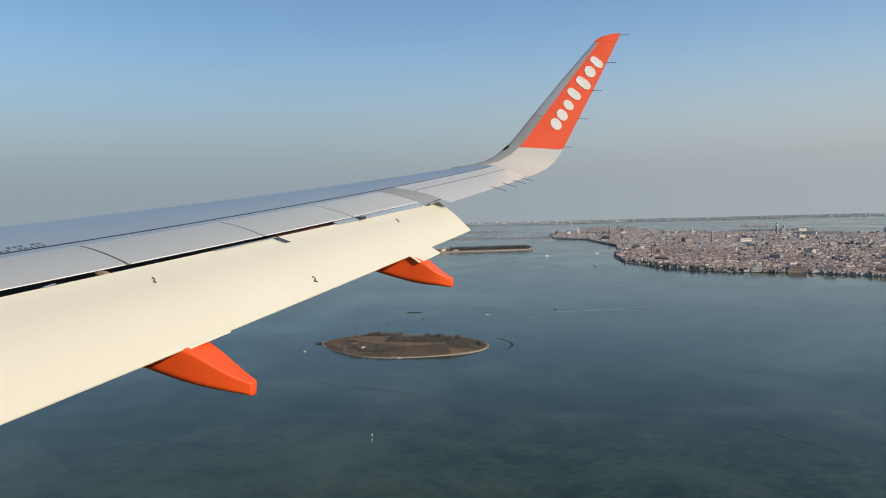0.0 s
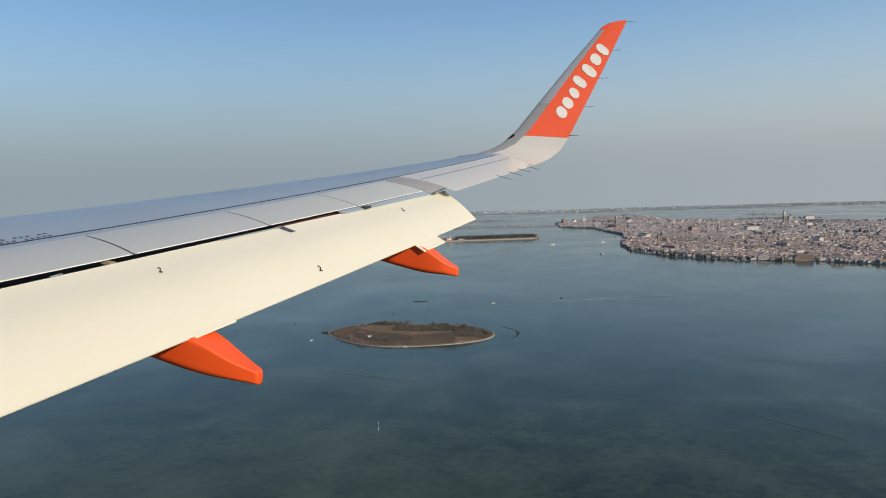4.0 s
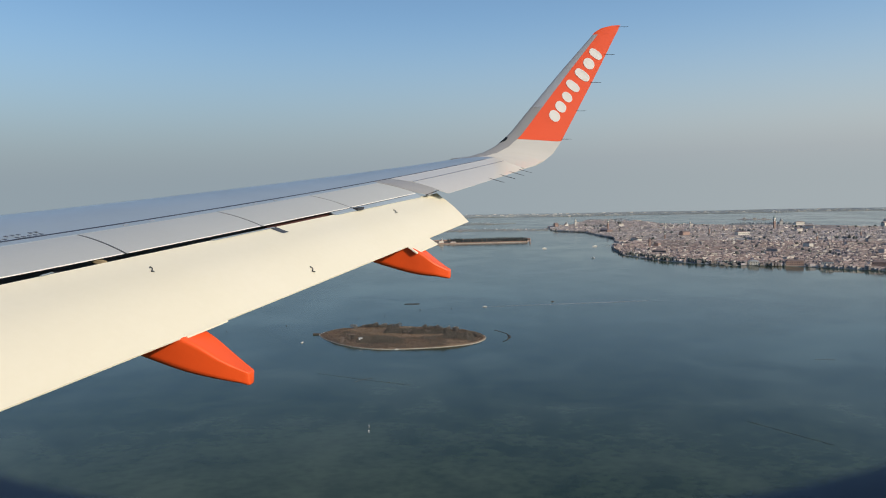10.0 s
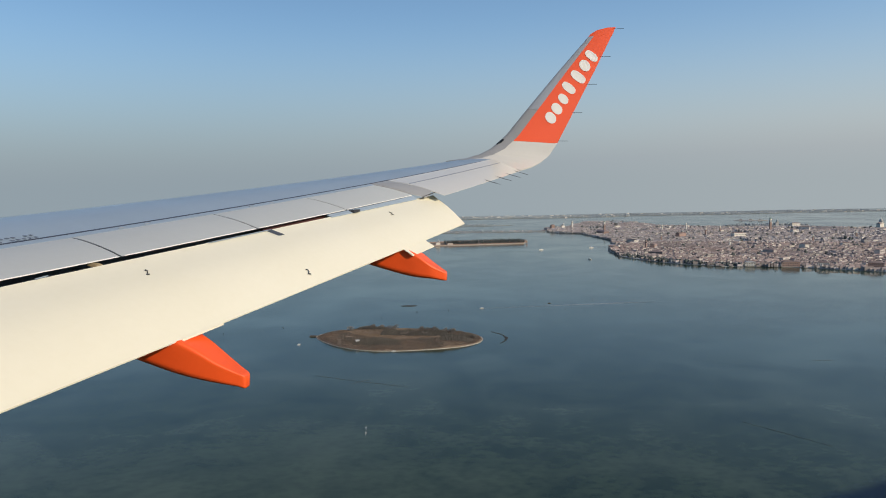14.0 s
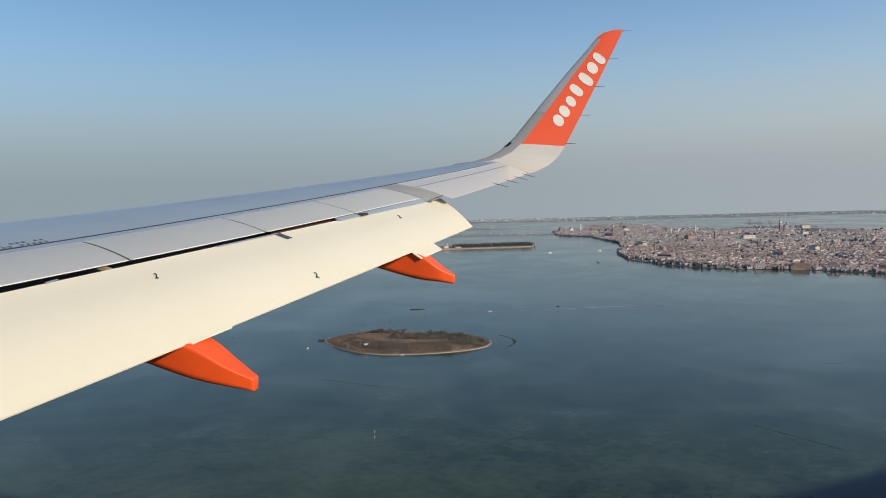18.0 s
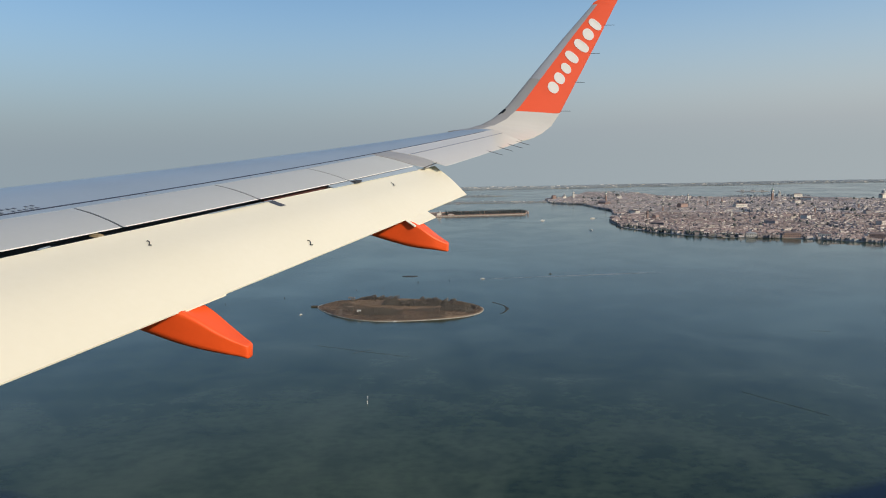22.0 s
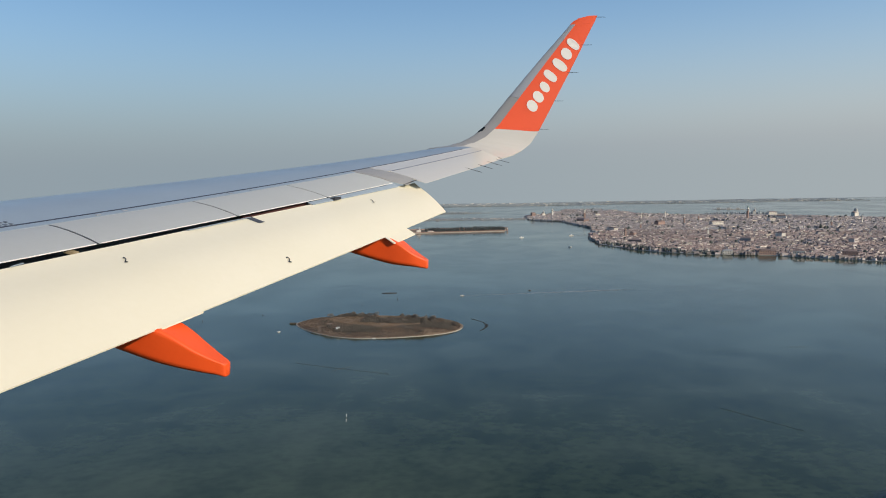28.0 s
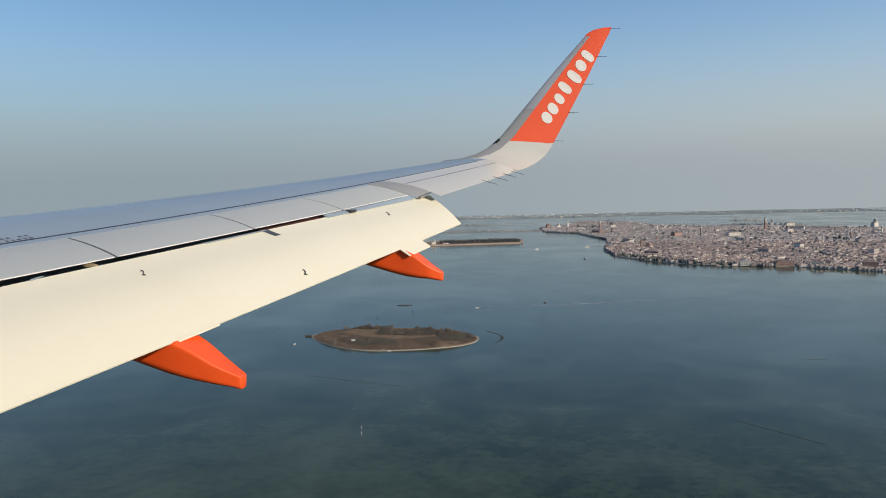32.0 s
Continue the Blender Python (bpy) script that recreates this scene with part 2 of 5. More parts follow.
# ---- water ----
def water_material():
    m = bpy.data.materials.new("lagoon_water")
    m.use_nodes = True
    t, n = m.node_tree, m.node_tree.nodes
    p = n["Principled BSDF"]
    co = n.new("ShaderNodeTexCoord")

    def noisy(scale, stretch, detail, turn=0.0, warp=0.0):
        mp = n.new("ShaderNodeMapping")
        mp.inputs["Scale"].default_value = stretch
        mp.inputs["Rotation"].default_value = (0, 0, turn)
        q = n.new("ShaderNodeTexNoise")
        q.inputs["Scale"].default_value, q.inputs["Detail"].default_value, q.inputs["Distortion"].default_value = scale, detail, warp
        t.links.new(co.outputs["Object"], mp.inputs[0])
        t.links.new(mp.outputs[0], q.inputs["Vector"])
        return q.outputs["Fac"]

    def ranged(src, a, b, c, d):
        r = n.new("ShaderNodeMapRange")
        for key, v in zip(("From Min", "From Max", "To Min", "To Max"), (a, b, c, d)):
            r.inputs[key].default_value = v
        t.links.new(src, r.inputs["Value"])
        return r.outputs[0]

    def mixed(fac, a, b):
        x = n.new("ShaderNodeMix")
        x.data_type = "RGBA"
        t.links.new(fac, x.inputs["Factor"])
        for key, v in (("A", a), ("B", b)):
            if isinstance(v, tuple):
                x.inputs[key].default_value = (*v, 1)
            else:
                t.links.new(v, x.inputs[key])
        return x.outputs["Result"]

    weed = ranged(noisy(0.055, (1.0, 1.0, 1), 9, 0.12), 0.42, 0.66, 0, 0.5)
    silt = ranged(noisy(0.0045, (1, 1.0, 1), 5, -0.4), 0.40, 0.65, 0, 1)
    fleck = ranged(noisy(0.23, (0.9, 1.2, 1), 7, 0.1), 0.42, 0.64, 0, 1)
    broad = ranged(noisy(0.0075, (0.9, 1.0, 1), 9, 0.9, 0.6), 0.50, 0.70, 0, 0.8)
    streak = ranged(noisy(0.022, (1.0, 0.9, 1), 9, -0.3, 0.8), 0.47, 0.70, 0, 0.5)
    both = n.new("ShaderNodeMath")
    both.operation, both.use_clamp = "ADD", True
    t.links.new(broad, both.inputs[0])
    t.links.new(streak, both.inputs[1])
    slick = both.outputs[0]
    body = mixed(silt, (0.035, 0.054, 0.032), (0.044, 0.066, 0.037))
    body = mixed(weed, body, (0.006, 0.016, 0.010))
    body = mixed(ranged(fleck, 0, 1, 0, 0.5), body, (0.005, 0.015, 0.009))
    # slicks are painted lighter too, for the brighter sky they would reflect
    body = mixed(ranged(slick, 0, 1, 0, 0.75), body, (0.088, 0.114, 0.078))
    t.links.new(body, p.inputs["Base Color"])
    t.links.new(ranged(slick, 0, 1, 0.14, 0.04), p.inputs["Roughness"])
    p.inputs["IOR"].default_value = 1.33
    p.inputs["Specular IOR Level"].default_value = 0.28
    bp = n.new("ShaderNodeBump")
    bp.inputs["Distance"].default_value = 0.10
    t.links.new(ranged(slick, 0, 1, 0.25, 0.02), bp.inputs["Strength"])
    t.links.new(noisy(0.9, (1, 2.0, 1), 4, 0.3), bp.inputs["Height"])
    t.links.new(bp.outputs[0], p.inputs["Normal"])
    return m


WATER = water_material()


def lido(x):
    """The lagoon's far side, along the barrier coast."""
    return 2400 + 0.075 * max(x, -200) + 14 * math.sin(x * 0.011) + 8 * math.sin(x * 0.031)


ring = [(float(x), lido(x) + 260.0, 0.0) for x in range(-3000, 3001, 100)] + [(3000.0, -3000.0, 0.0), (-3000.0, -3000.0, 0.0)]
lagoon = new("water", mesh_of("water", ring[::-1], [tuple(range(len(ring)))], WATER))
tagged(lagoon, "calm grey-green lagoon water with darker weed patches", "water", kind="structure")

# ---- the cabin round the camera, with its window ----
WIN_A, WIN_B, WIN_Z, WIN_Y = 0.24, 0.135, 0.049, 0.20


def window_curve(grow, y, n=64):
    pts = []
    for i in range(n):
        a = 2 * math.pi * i / n
        c, s = math.cos(a), math.sin(a)
        k = 2 / 2.6
        pts.append((math.copysign(abs(c) ** k, c) * (WIN_A + grow), y, WIN_Z + math.copysign(abs(s) ** k, s) * (WIN_B + grow)))
    return pts


cabin = thing("cabin_window", "dark blue cabin window surround with rounded corners", "window", pose(0, 0, ALT), kind="structure")
outer = []
for x, y, z in window_curve(0.0, WIN_Y):
    k = 0.6 / max(abs(x), abs(z - WIN_Z))
    outer.append((x * k, WIN_Y + 0.062, WIN_Z + (z - WIN_Z) * k))
part("wall_panel", grid_mesh("wall_panel", [window_curve(0.06, WIN_Y + 0.062), outer], CABIN, close=True), cabin)
part("window_frame", grid_mesh("window_frame", [window_curve(0.10, WIN_Y - 0.012), window_curve(0.075, WIN_Y - 0.012), window_curve(0.055, WIN_Y),
     window_curve(0.033, WIN_Y + 0.03), window_curve(0.028, WIN_Y + 0.055), window_curve(0.031, WIN_Y + 0.06), window_curve(0.07, WIN_Y + 0.064)], CABIN, close=True), cabin)
# unseen box added round the camera to keep sun off the window surround
bm = bmesh.new()
bmesh.ops.create_cube(bm, size=1, matrix=Matrix.Translation((0, -0.35, WIN_Z)) @ Matrix.Diagonal((1.2, 1.22, 1.2, 1)))
bmesh.ops.delete(bm, geom=[f for f in bm.faces if f.normal.y > 0.9], context="FACES_ONLY")
part("cabin_wall", bm_mesh("cabin_wall", bm, CABIN), cabin)

# ---- the fuselage side that carries the wing ----
FUSE = material("white_fuselage_paint", (0.78, 0.78, 0.77), (0.74, 0.74, 0.73), 0.4, scale=0.8, fine=12)
hull_side = thing("wall_fuselage", "plain white round airliner fuselage round the cabin", "wall", pose(0, 0, ALT, 0, 0, TURN), kind="structure")
HULL_R, HULL_Y, HULL_Z = 1.97, -1.62, -0.35
stations = [-11.5 + 1.0 * i for i in range(11)] + [-0.75, 0.0, 0.75, 1.5, 2.5, 3.5, 4.5]
ring = [radians(5 * k) for k in range(72)]
skin = [(x, HULL_Y + r * math.cos(a), HULL_Z + r * math.sin(a)) for r in (HULL_R, HULL_R - 0.05) for x in stations for a in ring]
faces, m = [], len(stations)
for layer in (0, 1):
    for i in range(m - 1):
        for k in range(72):
            opening = -0.8 < stations[i] < 0.7 and (k < 7 or k >= 70)   # left open where the cabin window sits
            if not opening:
                q = [layer * m * 72 + a * 72 + b % 72 for a, b in ((i, k), (i, k + 1), (i + 1, k + 1), (i + 1, k))]
                faces.append(tuple(q if layer == 0 else reversed(q)))
part("fuselage_skin", mesh_of("fuselage_skin", skin, faces, FUSE, smooth=True), hull_side)
for x in (-11.52, 4.52):
    part("fuselage_bulkhead", rod("fuselage_bulkhead", (x - 0.02, HULL_Y, HULL_Z), (x + 0.02, HULL_Y, HULL_Z), HULL_R, HULL_R, FUSE, 72), hull_side)

# ---- the wing ----
wing = thing("airliner_wing", "cream and grey airliner wing with lowered flap and upturned tip", "wing", pose(0, 0, ALT, 0, 0, TURN))


def poly(u, q, s, c):
    d = u - 10
    return q * d * d + s * d + c


def aft(u, f):
    """How far aft of the camera the chord's fraction f lies, u metres outboard."""
    return (0.52 - 0.223 * f) * u - 10.16 + 4.955 * f


def chord(u):
    return 4.955 - 0.223 * u


def z_crest(u): return poly(u, 0.00233, 0.0919, 0.0342)
def z_joint(u): return poly(u, 0.00246, 0.1046, -0.0398)
def z_hinge(u): return z_joint(u) - 0.022
def z_lip(u): return poly(u, 0.00146, 0.0931, -0.2363)
def z_trail(u): return poly(u, 0.00191, 0.1107, -0.3053)
def z_nose(u): return poly(u, -0.0002, 0.0846, -0.2827)
def z_flap_end(u): return poly(u, 0.00066, 0.1033, -0.720)


def lerp(a, b, t):
    return a + (b - a) * t


def z_up(u, f):
    """The upper skin's height at the chord's fraction f."""
    c = chord(u)
    if f < 0.3:
        for (f0, d0), (f1, d1) in zip(RISE, RISE[1:]):
            if f <= f1:
                return z_crest(u) + c * lerp(d0, d1, (f - f0) / (f1 - f0))
    if f <= 0.6:
        t = (f - 0.3) / 0.3
        return lerp(z_crest(u), z_joint(u), t) + 0.022 * c * t * (1 - t) * 1.6
    if f <= 0.64:
        return lerp(z_joint(u), z_hinge(u), (f - 0.6) / 0.04)
    t = (f - 0.64) / 0.36
    return lerp(z_hinge(u), z_trail(u), t) + 0.10 * c * t * (1 - t) * 0.5


RISE = [(0.0, -0.062), (0.008, -0.047), (0.03, -0.031), (0.08, -0.016), (0.16, -0.006), (0.3, 0.0)]


def steps(a, b, n):
    return [a + (b - a) * i / n for i in range(n + 1)]


SPAN = steps(0.05, 15.25, 46)
fr = [0.6, 0.52, 0.45, 0.38, 0.3, 0.22, 0.16, 0.11, 0.08, 0.05, 0.03, 0.018, 0.008, 0.003, 0.0]
lo = [(0.004, 0.075), (0.02, 0.10), (0.08, 0.108), (0.2, 0.128), (0.35, 0.135), (0.5, 0.125), (0.6, 0.11)]
rows = []
for u in SPAN:
    r = [(aft(u, f), u, z_up(u, f)) for f in fr]
    r += [(aft(u, f), u, z_crest(u) - chord(u) * d) for f, d in lo]
    rows.append(r)
part("wing_box", grid_mesh("wing_box", rows, SKIN, close=True, caps=True), wing, "blue-grey painted wing skin")


def strip(name, u0, u1, f0, f1, mat, lift=0.0, thick=0.01, n=24, nf=4, z=None, label="", taper=1.0):
    """A thin curved plate on the wing between two spans and two fractions of the chord."""
    z = z or z_up
    (a0, a1), (b0, b1) = [q if isinstance(q, tuple) else (q, q) for q in (u0, u1)]
    rows = []
    for k in steps(0, 1, n):
        top, low = [], []
        for f in steps(f0, f1, nf):
            t = (f - f0) / (f1 - f0)
            u = lerp(lerp(a0, a1, t), lerp(b0, b1, t), k)
            top.append((aft(u, f), u, z(u, f) + lift))
            low.append((aft(u, f), u, z(u, f) + lift - lerp(thick, thick * taper, t)))
        rows.append(top + low[::-1])
    return part(name, grid_mesh(name, rows, mat, close=True, caps=True), wing, label)


def z_spoiler(u, f):
    t = (f - 0.64) / 0.20
    return lerp(z_hinge(u), z_lip(u), t) + 0.022 * chord(u) * t * (1 - t)


strip("sealant_line", 2.6, 14.9, 0.5990, 0.6060, NAVY, lift=0.003, thick=0.004, nf=1, label="dark sealant joint along the wing")
# skin's blue-grey here stands in for the shadow lying along the strip
strip("shroud_panel", 2.6, 11.23, 0.607, 0.638, SKIN, thick=0.02, nf=2, label="grey shroud panel ahead of the spoilers")
CUTS = [(3.0, 3.0), (6.44, 6.23), (8.11, 8.0), (9.68, 9.70), (11.22, 11.44)]
for u0, u1 in [(tuple(q + 0.012 for q in p), tuple(q - 0.012 for q in r)) for p, r in zip(CUTS, CUTS[1:])]:
    strip("spoiler", u0, u1, 0.641, 0.84, PALE, thick=0.045, taper=0.06, n=8, nf=6, z=z_spoiler, label="pale grey spoiler panel, closed")
# white strips paint in the sun's highlight along the spoilers' trailing edges
for u0, u1 in zip((3.02, 6.27, 8.03, 9.73), (6.20, 7.97, 9.67, 11.40)):
    strip("spoiler_highlight", u0, u1, 0.8365, 0.8405, WHITE, lift=0.002, thick=0.004, n=8, nf=1, z=z_spoiler, label="white strip painted as the sunlit highlight on a spoiler's trailing edge")
for a, b in CUTS[1:4]:
    strip("panel_seam", (a - 0.008, b - 0.008), (a + 0.008, b + 0.008), 0.642, 0.838, BLACK, lift=-0.004, thick=0.004, n=1, nf=8, z=z_spoiler, label="dark seam between two spoilers")


def z_between(u, f):
    """From the last spoiler's height to the aileron's."""
    t = max(f - 0.607, 0) / 0.263
    k = min(max((u - lerp(11.235, 11.46, t)) / (11.70 - lerp(11.235, 11.46, t)), 0), 1)
    return lerp(z_spoiler(u, f) if f > 0.64 else z_up(u, f), z_up(u, f), k)


rows = []
for k in steps(0, 1, 5):
    top = []
    for t in steps(0, 1, 7):
        f = lerp(0.607, lerp(0.842, 0.912, min(2.2 * k, 1)), t)
        u = lerp(lerp(11.235, 11.47, t), 11.70, k)
        top.append(Vector((aft(u, f), u, z_between(u, f))))
    rows.append(top + [p - Vector((0, 0, lerp(0.05, 0.012, i / 7))) for i, p in enumerate(top)][::-1])
part("fixed_panel", grid_mesh("fixed_panel", rows, GREY, close=True, caps=True), wing, "grey fixed panel beside the aileron")
# black rod stands in for the shade in the recess behind the panel
part("seal_edge", rod("seal_edge", (aft(11.53, 0.88) + 0.01, 11.53, z_between(11.53, 0.88) - 0.022), (aft(11.71, 0.935), 11.71, z_between(11.70, 0.92) - 0.020), 0.010, 0.007, BLACK, 8), wing, "black rod standing for the shaded recess under the fixed panel's rear edge")
strip("rear_panel", (11.715, 11.71), 15.25, 0.6075, 0.742, IVORY, lift=0.002, thick=0.05, n=12, nf=3, label="pale panel ahead of the aileron")
aileron = strip("aileron", (11.73, 11.70), 15.22, 0.748, 1.0, IVORY, lift=0.0, thick=0.05, taper=0.1, n=12, nf=5, label="cream aileron, level")

strip("aileron_seam", 11.75, 15.2, 0.7415, 0.7485, MARK, lift=0.004, thick=0.003, n=12, nf=1, label="thin dark joint ahead of the aileron")

# a sheet under the spoilers, dark for the cove's shade, and what shows in it
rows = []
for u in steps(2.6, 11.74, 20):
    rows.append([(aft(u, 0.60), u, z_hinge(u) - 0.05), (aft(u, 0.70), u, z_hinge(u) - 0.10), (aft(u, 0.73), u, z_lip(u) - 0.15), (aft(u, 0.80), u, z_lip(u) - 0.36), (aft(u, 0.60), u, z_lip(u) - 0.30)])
part("flap_cove", grid_mesh("flap_cove", rows, COVE, close=True, caps=True, smooth=False), wing, "dark sheet coloured for the shade of the open cove ahead of the flap")


def z_gap(u, f):
    return lerp(z_lip(u) - 0.010, z_nose(u) + 0.006, (f - 0.839) / 0.024)


strip("gap_seal", 9.27, 11.45, 0.839, 0.863, SKIN, thick=0.012, n=6, nf=2, z=z_gap, label="grey gap seal under the spoilers")
strip("nose_lip", 7.2, 8.12, 0.850, 0.861, SKIN, thick=0.005, n=6, nf=1, z=lambda u, f: z_nose(u) + 0.006, label="pale lip along the flap's nose")
part("torque_tube", rod("torque_tube", (aft(8.2, 0.805), 8.2, z_lip(8.2) - 0.055), (aft(9.35, 0.805), 9.35, z_lip(9.35) - 0.055), 0.028, 0.028, RUST, 10), wing, "dark red drive tube")
part("bracket", box("bracket", 0.10, 0.085, 0.03, BRASS, bevel=0.004), wing, "yellowed hinge bracket", pose(aft(5.99, 0.832), 5.99, z_nose(5.99) + 0.006, 0, 14, 0))
part("gap_lip", box("gap_lip", 0.02, 0.15, 0.008, SKIN, bevel=0.005), wing, "pale lip piece in the gap", pose(aft(5.45, 0.85), 5.45, z_nose(5.45) + 0.008, 4.6, 14, 0))


def flap_top(u, t):
    """On the flap's upper face, t from nose to trailing edge."""
    f = lerp(0.85, 1.16, t)
    c = 0.31 * chord(u)
    return (aft(u, f), u, lerp(z_nose(u), z_flap_end(u), t) + 0.055 * c * math.sin(math.pi * t ** lerp(1.34, 1.15, min(t / 0.5, 1))))


def flap_tip(t):
    """The flap's outer end is cut askew."""
    return 12.05 - 0.55 * t + 0.06 * t * t


rows = []
for k in steps(0, 1, 36):
    r = []
    for t in (0.0, 0.04, 0.09, 0.16, 0.24, 0.34, 0.45, 0.57, 0.7, 0.84, 0.93, 1.0):
        r.append(flap_top(lerp(2.6, flap_tip(t), k), t))
    u = lerp(2.6, flap_tip(1), k)
    r.append((aft(u, 1.16) - 0.004, u, z_flap_end(u) - 0.012))
    for t, d in ((0.8, 0.035), (0.55, 0.085), (0.3, 0.125), (0.1, 0.14), (0.0, 0.13), (-0.05, 0.10), (-0.06, 0.065), (-0.035, 0.03)):
        u = lerp(2.6, flap_tip(max(t, 0)), k)
        c = 0.31 * chord(u)
        r.append((aft(u, lerp(0.85, 1.16, t)), u, lerp(z_nose(u), z_flap_end(u), t) - d * c))
    rows.append(r)
flap = part("flap", grid_mesh("flap", rows, CREAM, close=True, caps=True), wing, "cream trailing-edge flap, lowered")


def flap_plate(name, u0, u1, t0, t1, mat, lift, label=""):
    """A thin plate laid on the flap."""
    rows = []
    for u in steps(u0, u1, 4):
        rows.append([Vector(flap_top(u, t)) + Vector((0.3, 0, 1)) * lift for t in steps(t0, t1, 5)])
    return part(name, grid_mesh(name, rows, mat), flap, label)


def tail_plate(name, u0, u1, back, skew):
    rows = []
    for u in (u0, u1):
        e = Vector(flap_top(u, 1.0))
        d = (e - Vector(flap_top(u, 0.9))).normalized()
        s = Vector((0, skew, 0))
        rows.append([e - d * 0.12 - Vector((0, 0, 0.006)), e + d * back + s + Vector((0, 0, 0.003)), e + d * back + s - Vector((0, 0, 0.012)), e - d * 0.12 - Vector((0, 0, 0.012))])
    part(name, grid_mesh(name, rows, CREAM, close=True, caps=True, smooth=False), flap, "cream plate over the flap track")


tail_plate("track_plate", 9.44, 10.10, 0.15, 0.0)
tail_plate("track_plate", 5.50, 5.98, 0.014, 0.0)
flap_plate("slot_plate", 8.07, 8.17, 0.0, 0.17, COVE, 0.004, "thin dark plate laid where the flap's slot shows")
# no opening is cut: a black plate paints the notch's shade
strip("notch", 9.72, 9.86, 0.838, 0.872, BLACK, lift=0.03, thick=0.03, n=2, nf=2, z=lambda u, f: z_nose(u), label="black plate standing for the shaded notch at a spoiler's corner")

# flap-track fairings
def fairing(u0, stations):
    rows = []
    fine = []
    for i in range(len(stations) - 1):
        p0, p1, p2, p3 = [stations[min(max(i + k, 0), len(stations) - 1)] for k in (-1, 0, 1, 2)]
        for t in (0.0, 0.25, 0.5, 0.75) if i < len(stations) - 2 else (0.0, 0.5, 1.0):
            fine.append([0.5 * (2 * q1 + (q2 - q0) * t + (2 * q0 - 5 * q1 + 4 * q2 - q3) * t * t + (3 * q1 - q0 - 3 * q2 + q3) * t ** 3) for q0, q1, q2, q3 in zip(p0, p1, p2, p3)])
    for a, lowz, topz, w in fine:
        r = []
        tall = topz - lowz
        for sx, sy, turn in ((1, 1, 0), (-1, 1, 90), (-1, -1, 180), (1, -1, 270)):
            round_off = min(0.12 * w if sy > 0 else 0.35 * w, 0.3 * tall)
            wide = w if sy > 0 else 0.82 * w
            corner = [radians(turn + q) for q in (0, 30, 60, 90)]
            edge = [(sx * (wide - round_off) + round_off * math.cos(q), sy * (tall / 2 - round_off) + round_off * math.sin(q)) for q in corner]
            # one more point on each flat beside the corner
            x0, y0 = edge[0] if turn in (0, 180) else edge[-1]
            x1, y1 = edge[-1] if turn in (0, 180) else edge[0]
            side, flat = (x0, y0 * 0.8), (x1 * 0.8, y1)
            edge = [side] + edge + [flat] if turn in (0, 180) else [flat] + edge + [side]
            r += [(a, u0 + x, (topz + lowz) / 2 + y) for x, y in edge]
        rows.append(r)
    part("flap_fairing", grid_mesh("flap_fairing", rows, ORANGE, close=True, caps=True), wing, "orange flap-track fairing with a blunt tail")


fairing(5.63, [(-4.6, -1.04, -0.98, 0.05), (-4.2, -1.12, -0.96, 0.13), (-3.8, -1.23, -0.98, 0.18), (-3.41, -1.345, -1.05, 0.20), (-3.1, -1.447, -1.13, 0.20), (-2.9, -1.503, -1.22, 0.18), (-2.7, -1.547, -1.357, 0.135), (-2.56, -1.576, -1.444, 0.085), (-2.50, -1.594, -1.476, 0.062), (-2.485, -1.585, -1.492, 0.05)])
fairing(9.68, [(-3.5, -0.68, -0.62, 0.05), (-3.1, -0.78, -0.62, 0.13), (-2.75, -0.90, -0.64, 0.17), (-2.38, -1.02, -0.69, 0.20), (-2.0, -1.13, -0.76, 0.20), (-1.8, -1.17, -0.85, 0.20), (-1.62, -1.190, -0.987, 0.17), (-1.495, -1.213, -1.068, 0.11), (-1.435, -1.222, -1.102, 0.08), (-1.42, -1.214, -1.115, 0.065)])

# the upturned tip: u, leading edge (aft, up), trailing edge (aft, up)
TIP = [(15.25, -2.23, 0.52, -0.676, 0.328), (15.50, -1.88, 0.575, -0.46, 0.395), (15.68, -1.62, 0.67, -0.29, 0.485), (15.83, -1.33, 0.82, -0.10, 0.64), (15.95, -1.03, 1.08, 0.07, 0.89),
       (16.08, -0.47, 1.76, 0.43, 1.58), (16.22, 0.13, 2.47, 0.85, 2.39), (16.35, 0.67, 3.08, 1.20, 3.10), (16.375, 0.79, 3.225, 1.27, 3.23), (16.39, 0.93, 3.305, 1.30, 3.31), (16.40, 1.12, 3.345, 1.32, 3.35)]


def tip_frame(s):
    """Leading and trailing point and the inner face's direction at station s (may lie between two)."""
    i = min(int(s), len(TIP) - 2)
    v = [lerp(p, q, s - i) for p, q in zip(TIP[i], TIP[i + 1])]
    le, te = Vector((v[1], v[0], v[2])), Vector((v[3], v[0], v[4]))
    i0, i1 = max(i - (s - i < 0.5), 0), min(i + 1, len(TIP) - 1)
    along = Vector((0, TIP[i1][0] - TIP[i0][0], TIP[i1][2] - TIP[i0][2]))
    n = (te - le).cross(along).normalized()
    return le, te, n if n.z > 0 else -n


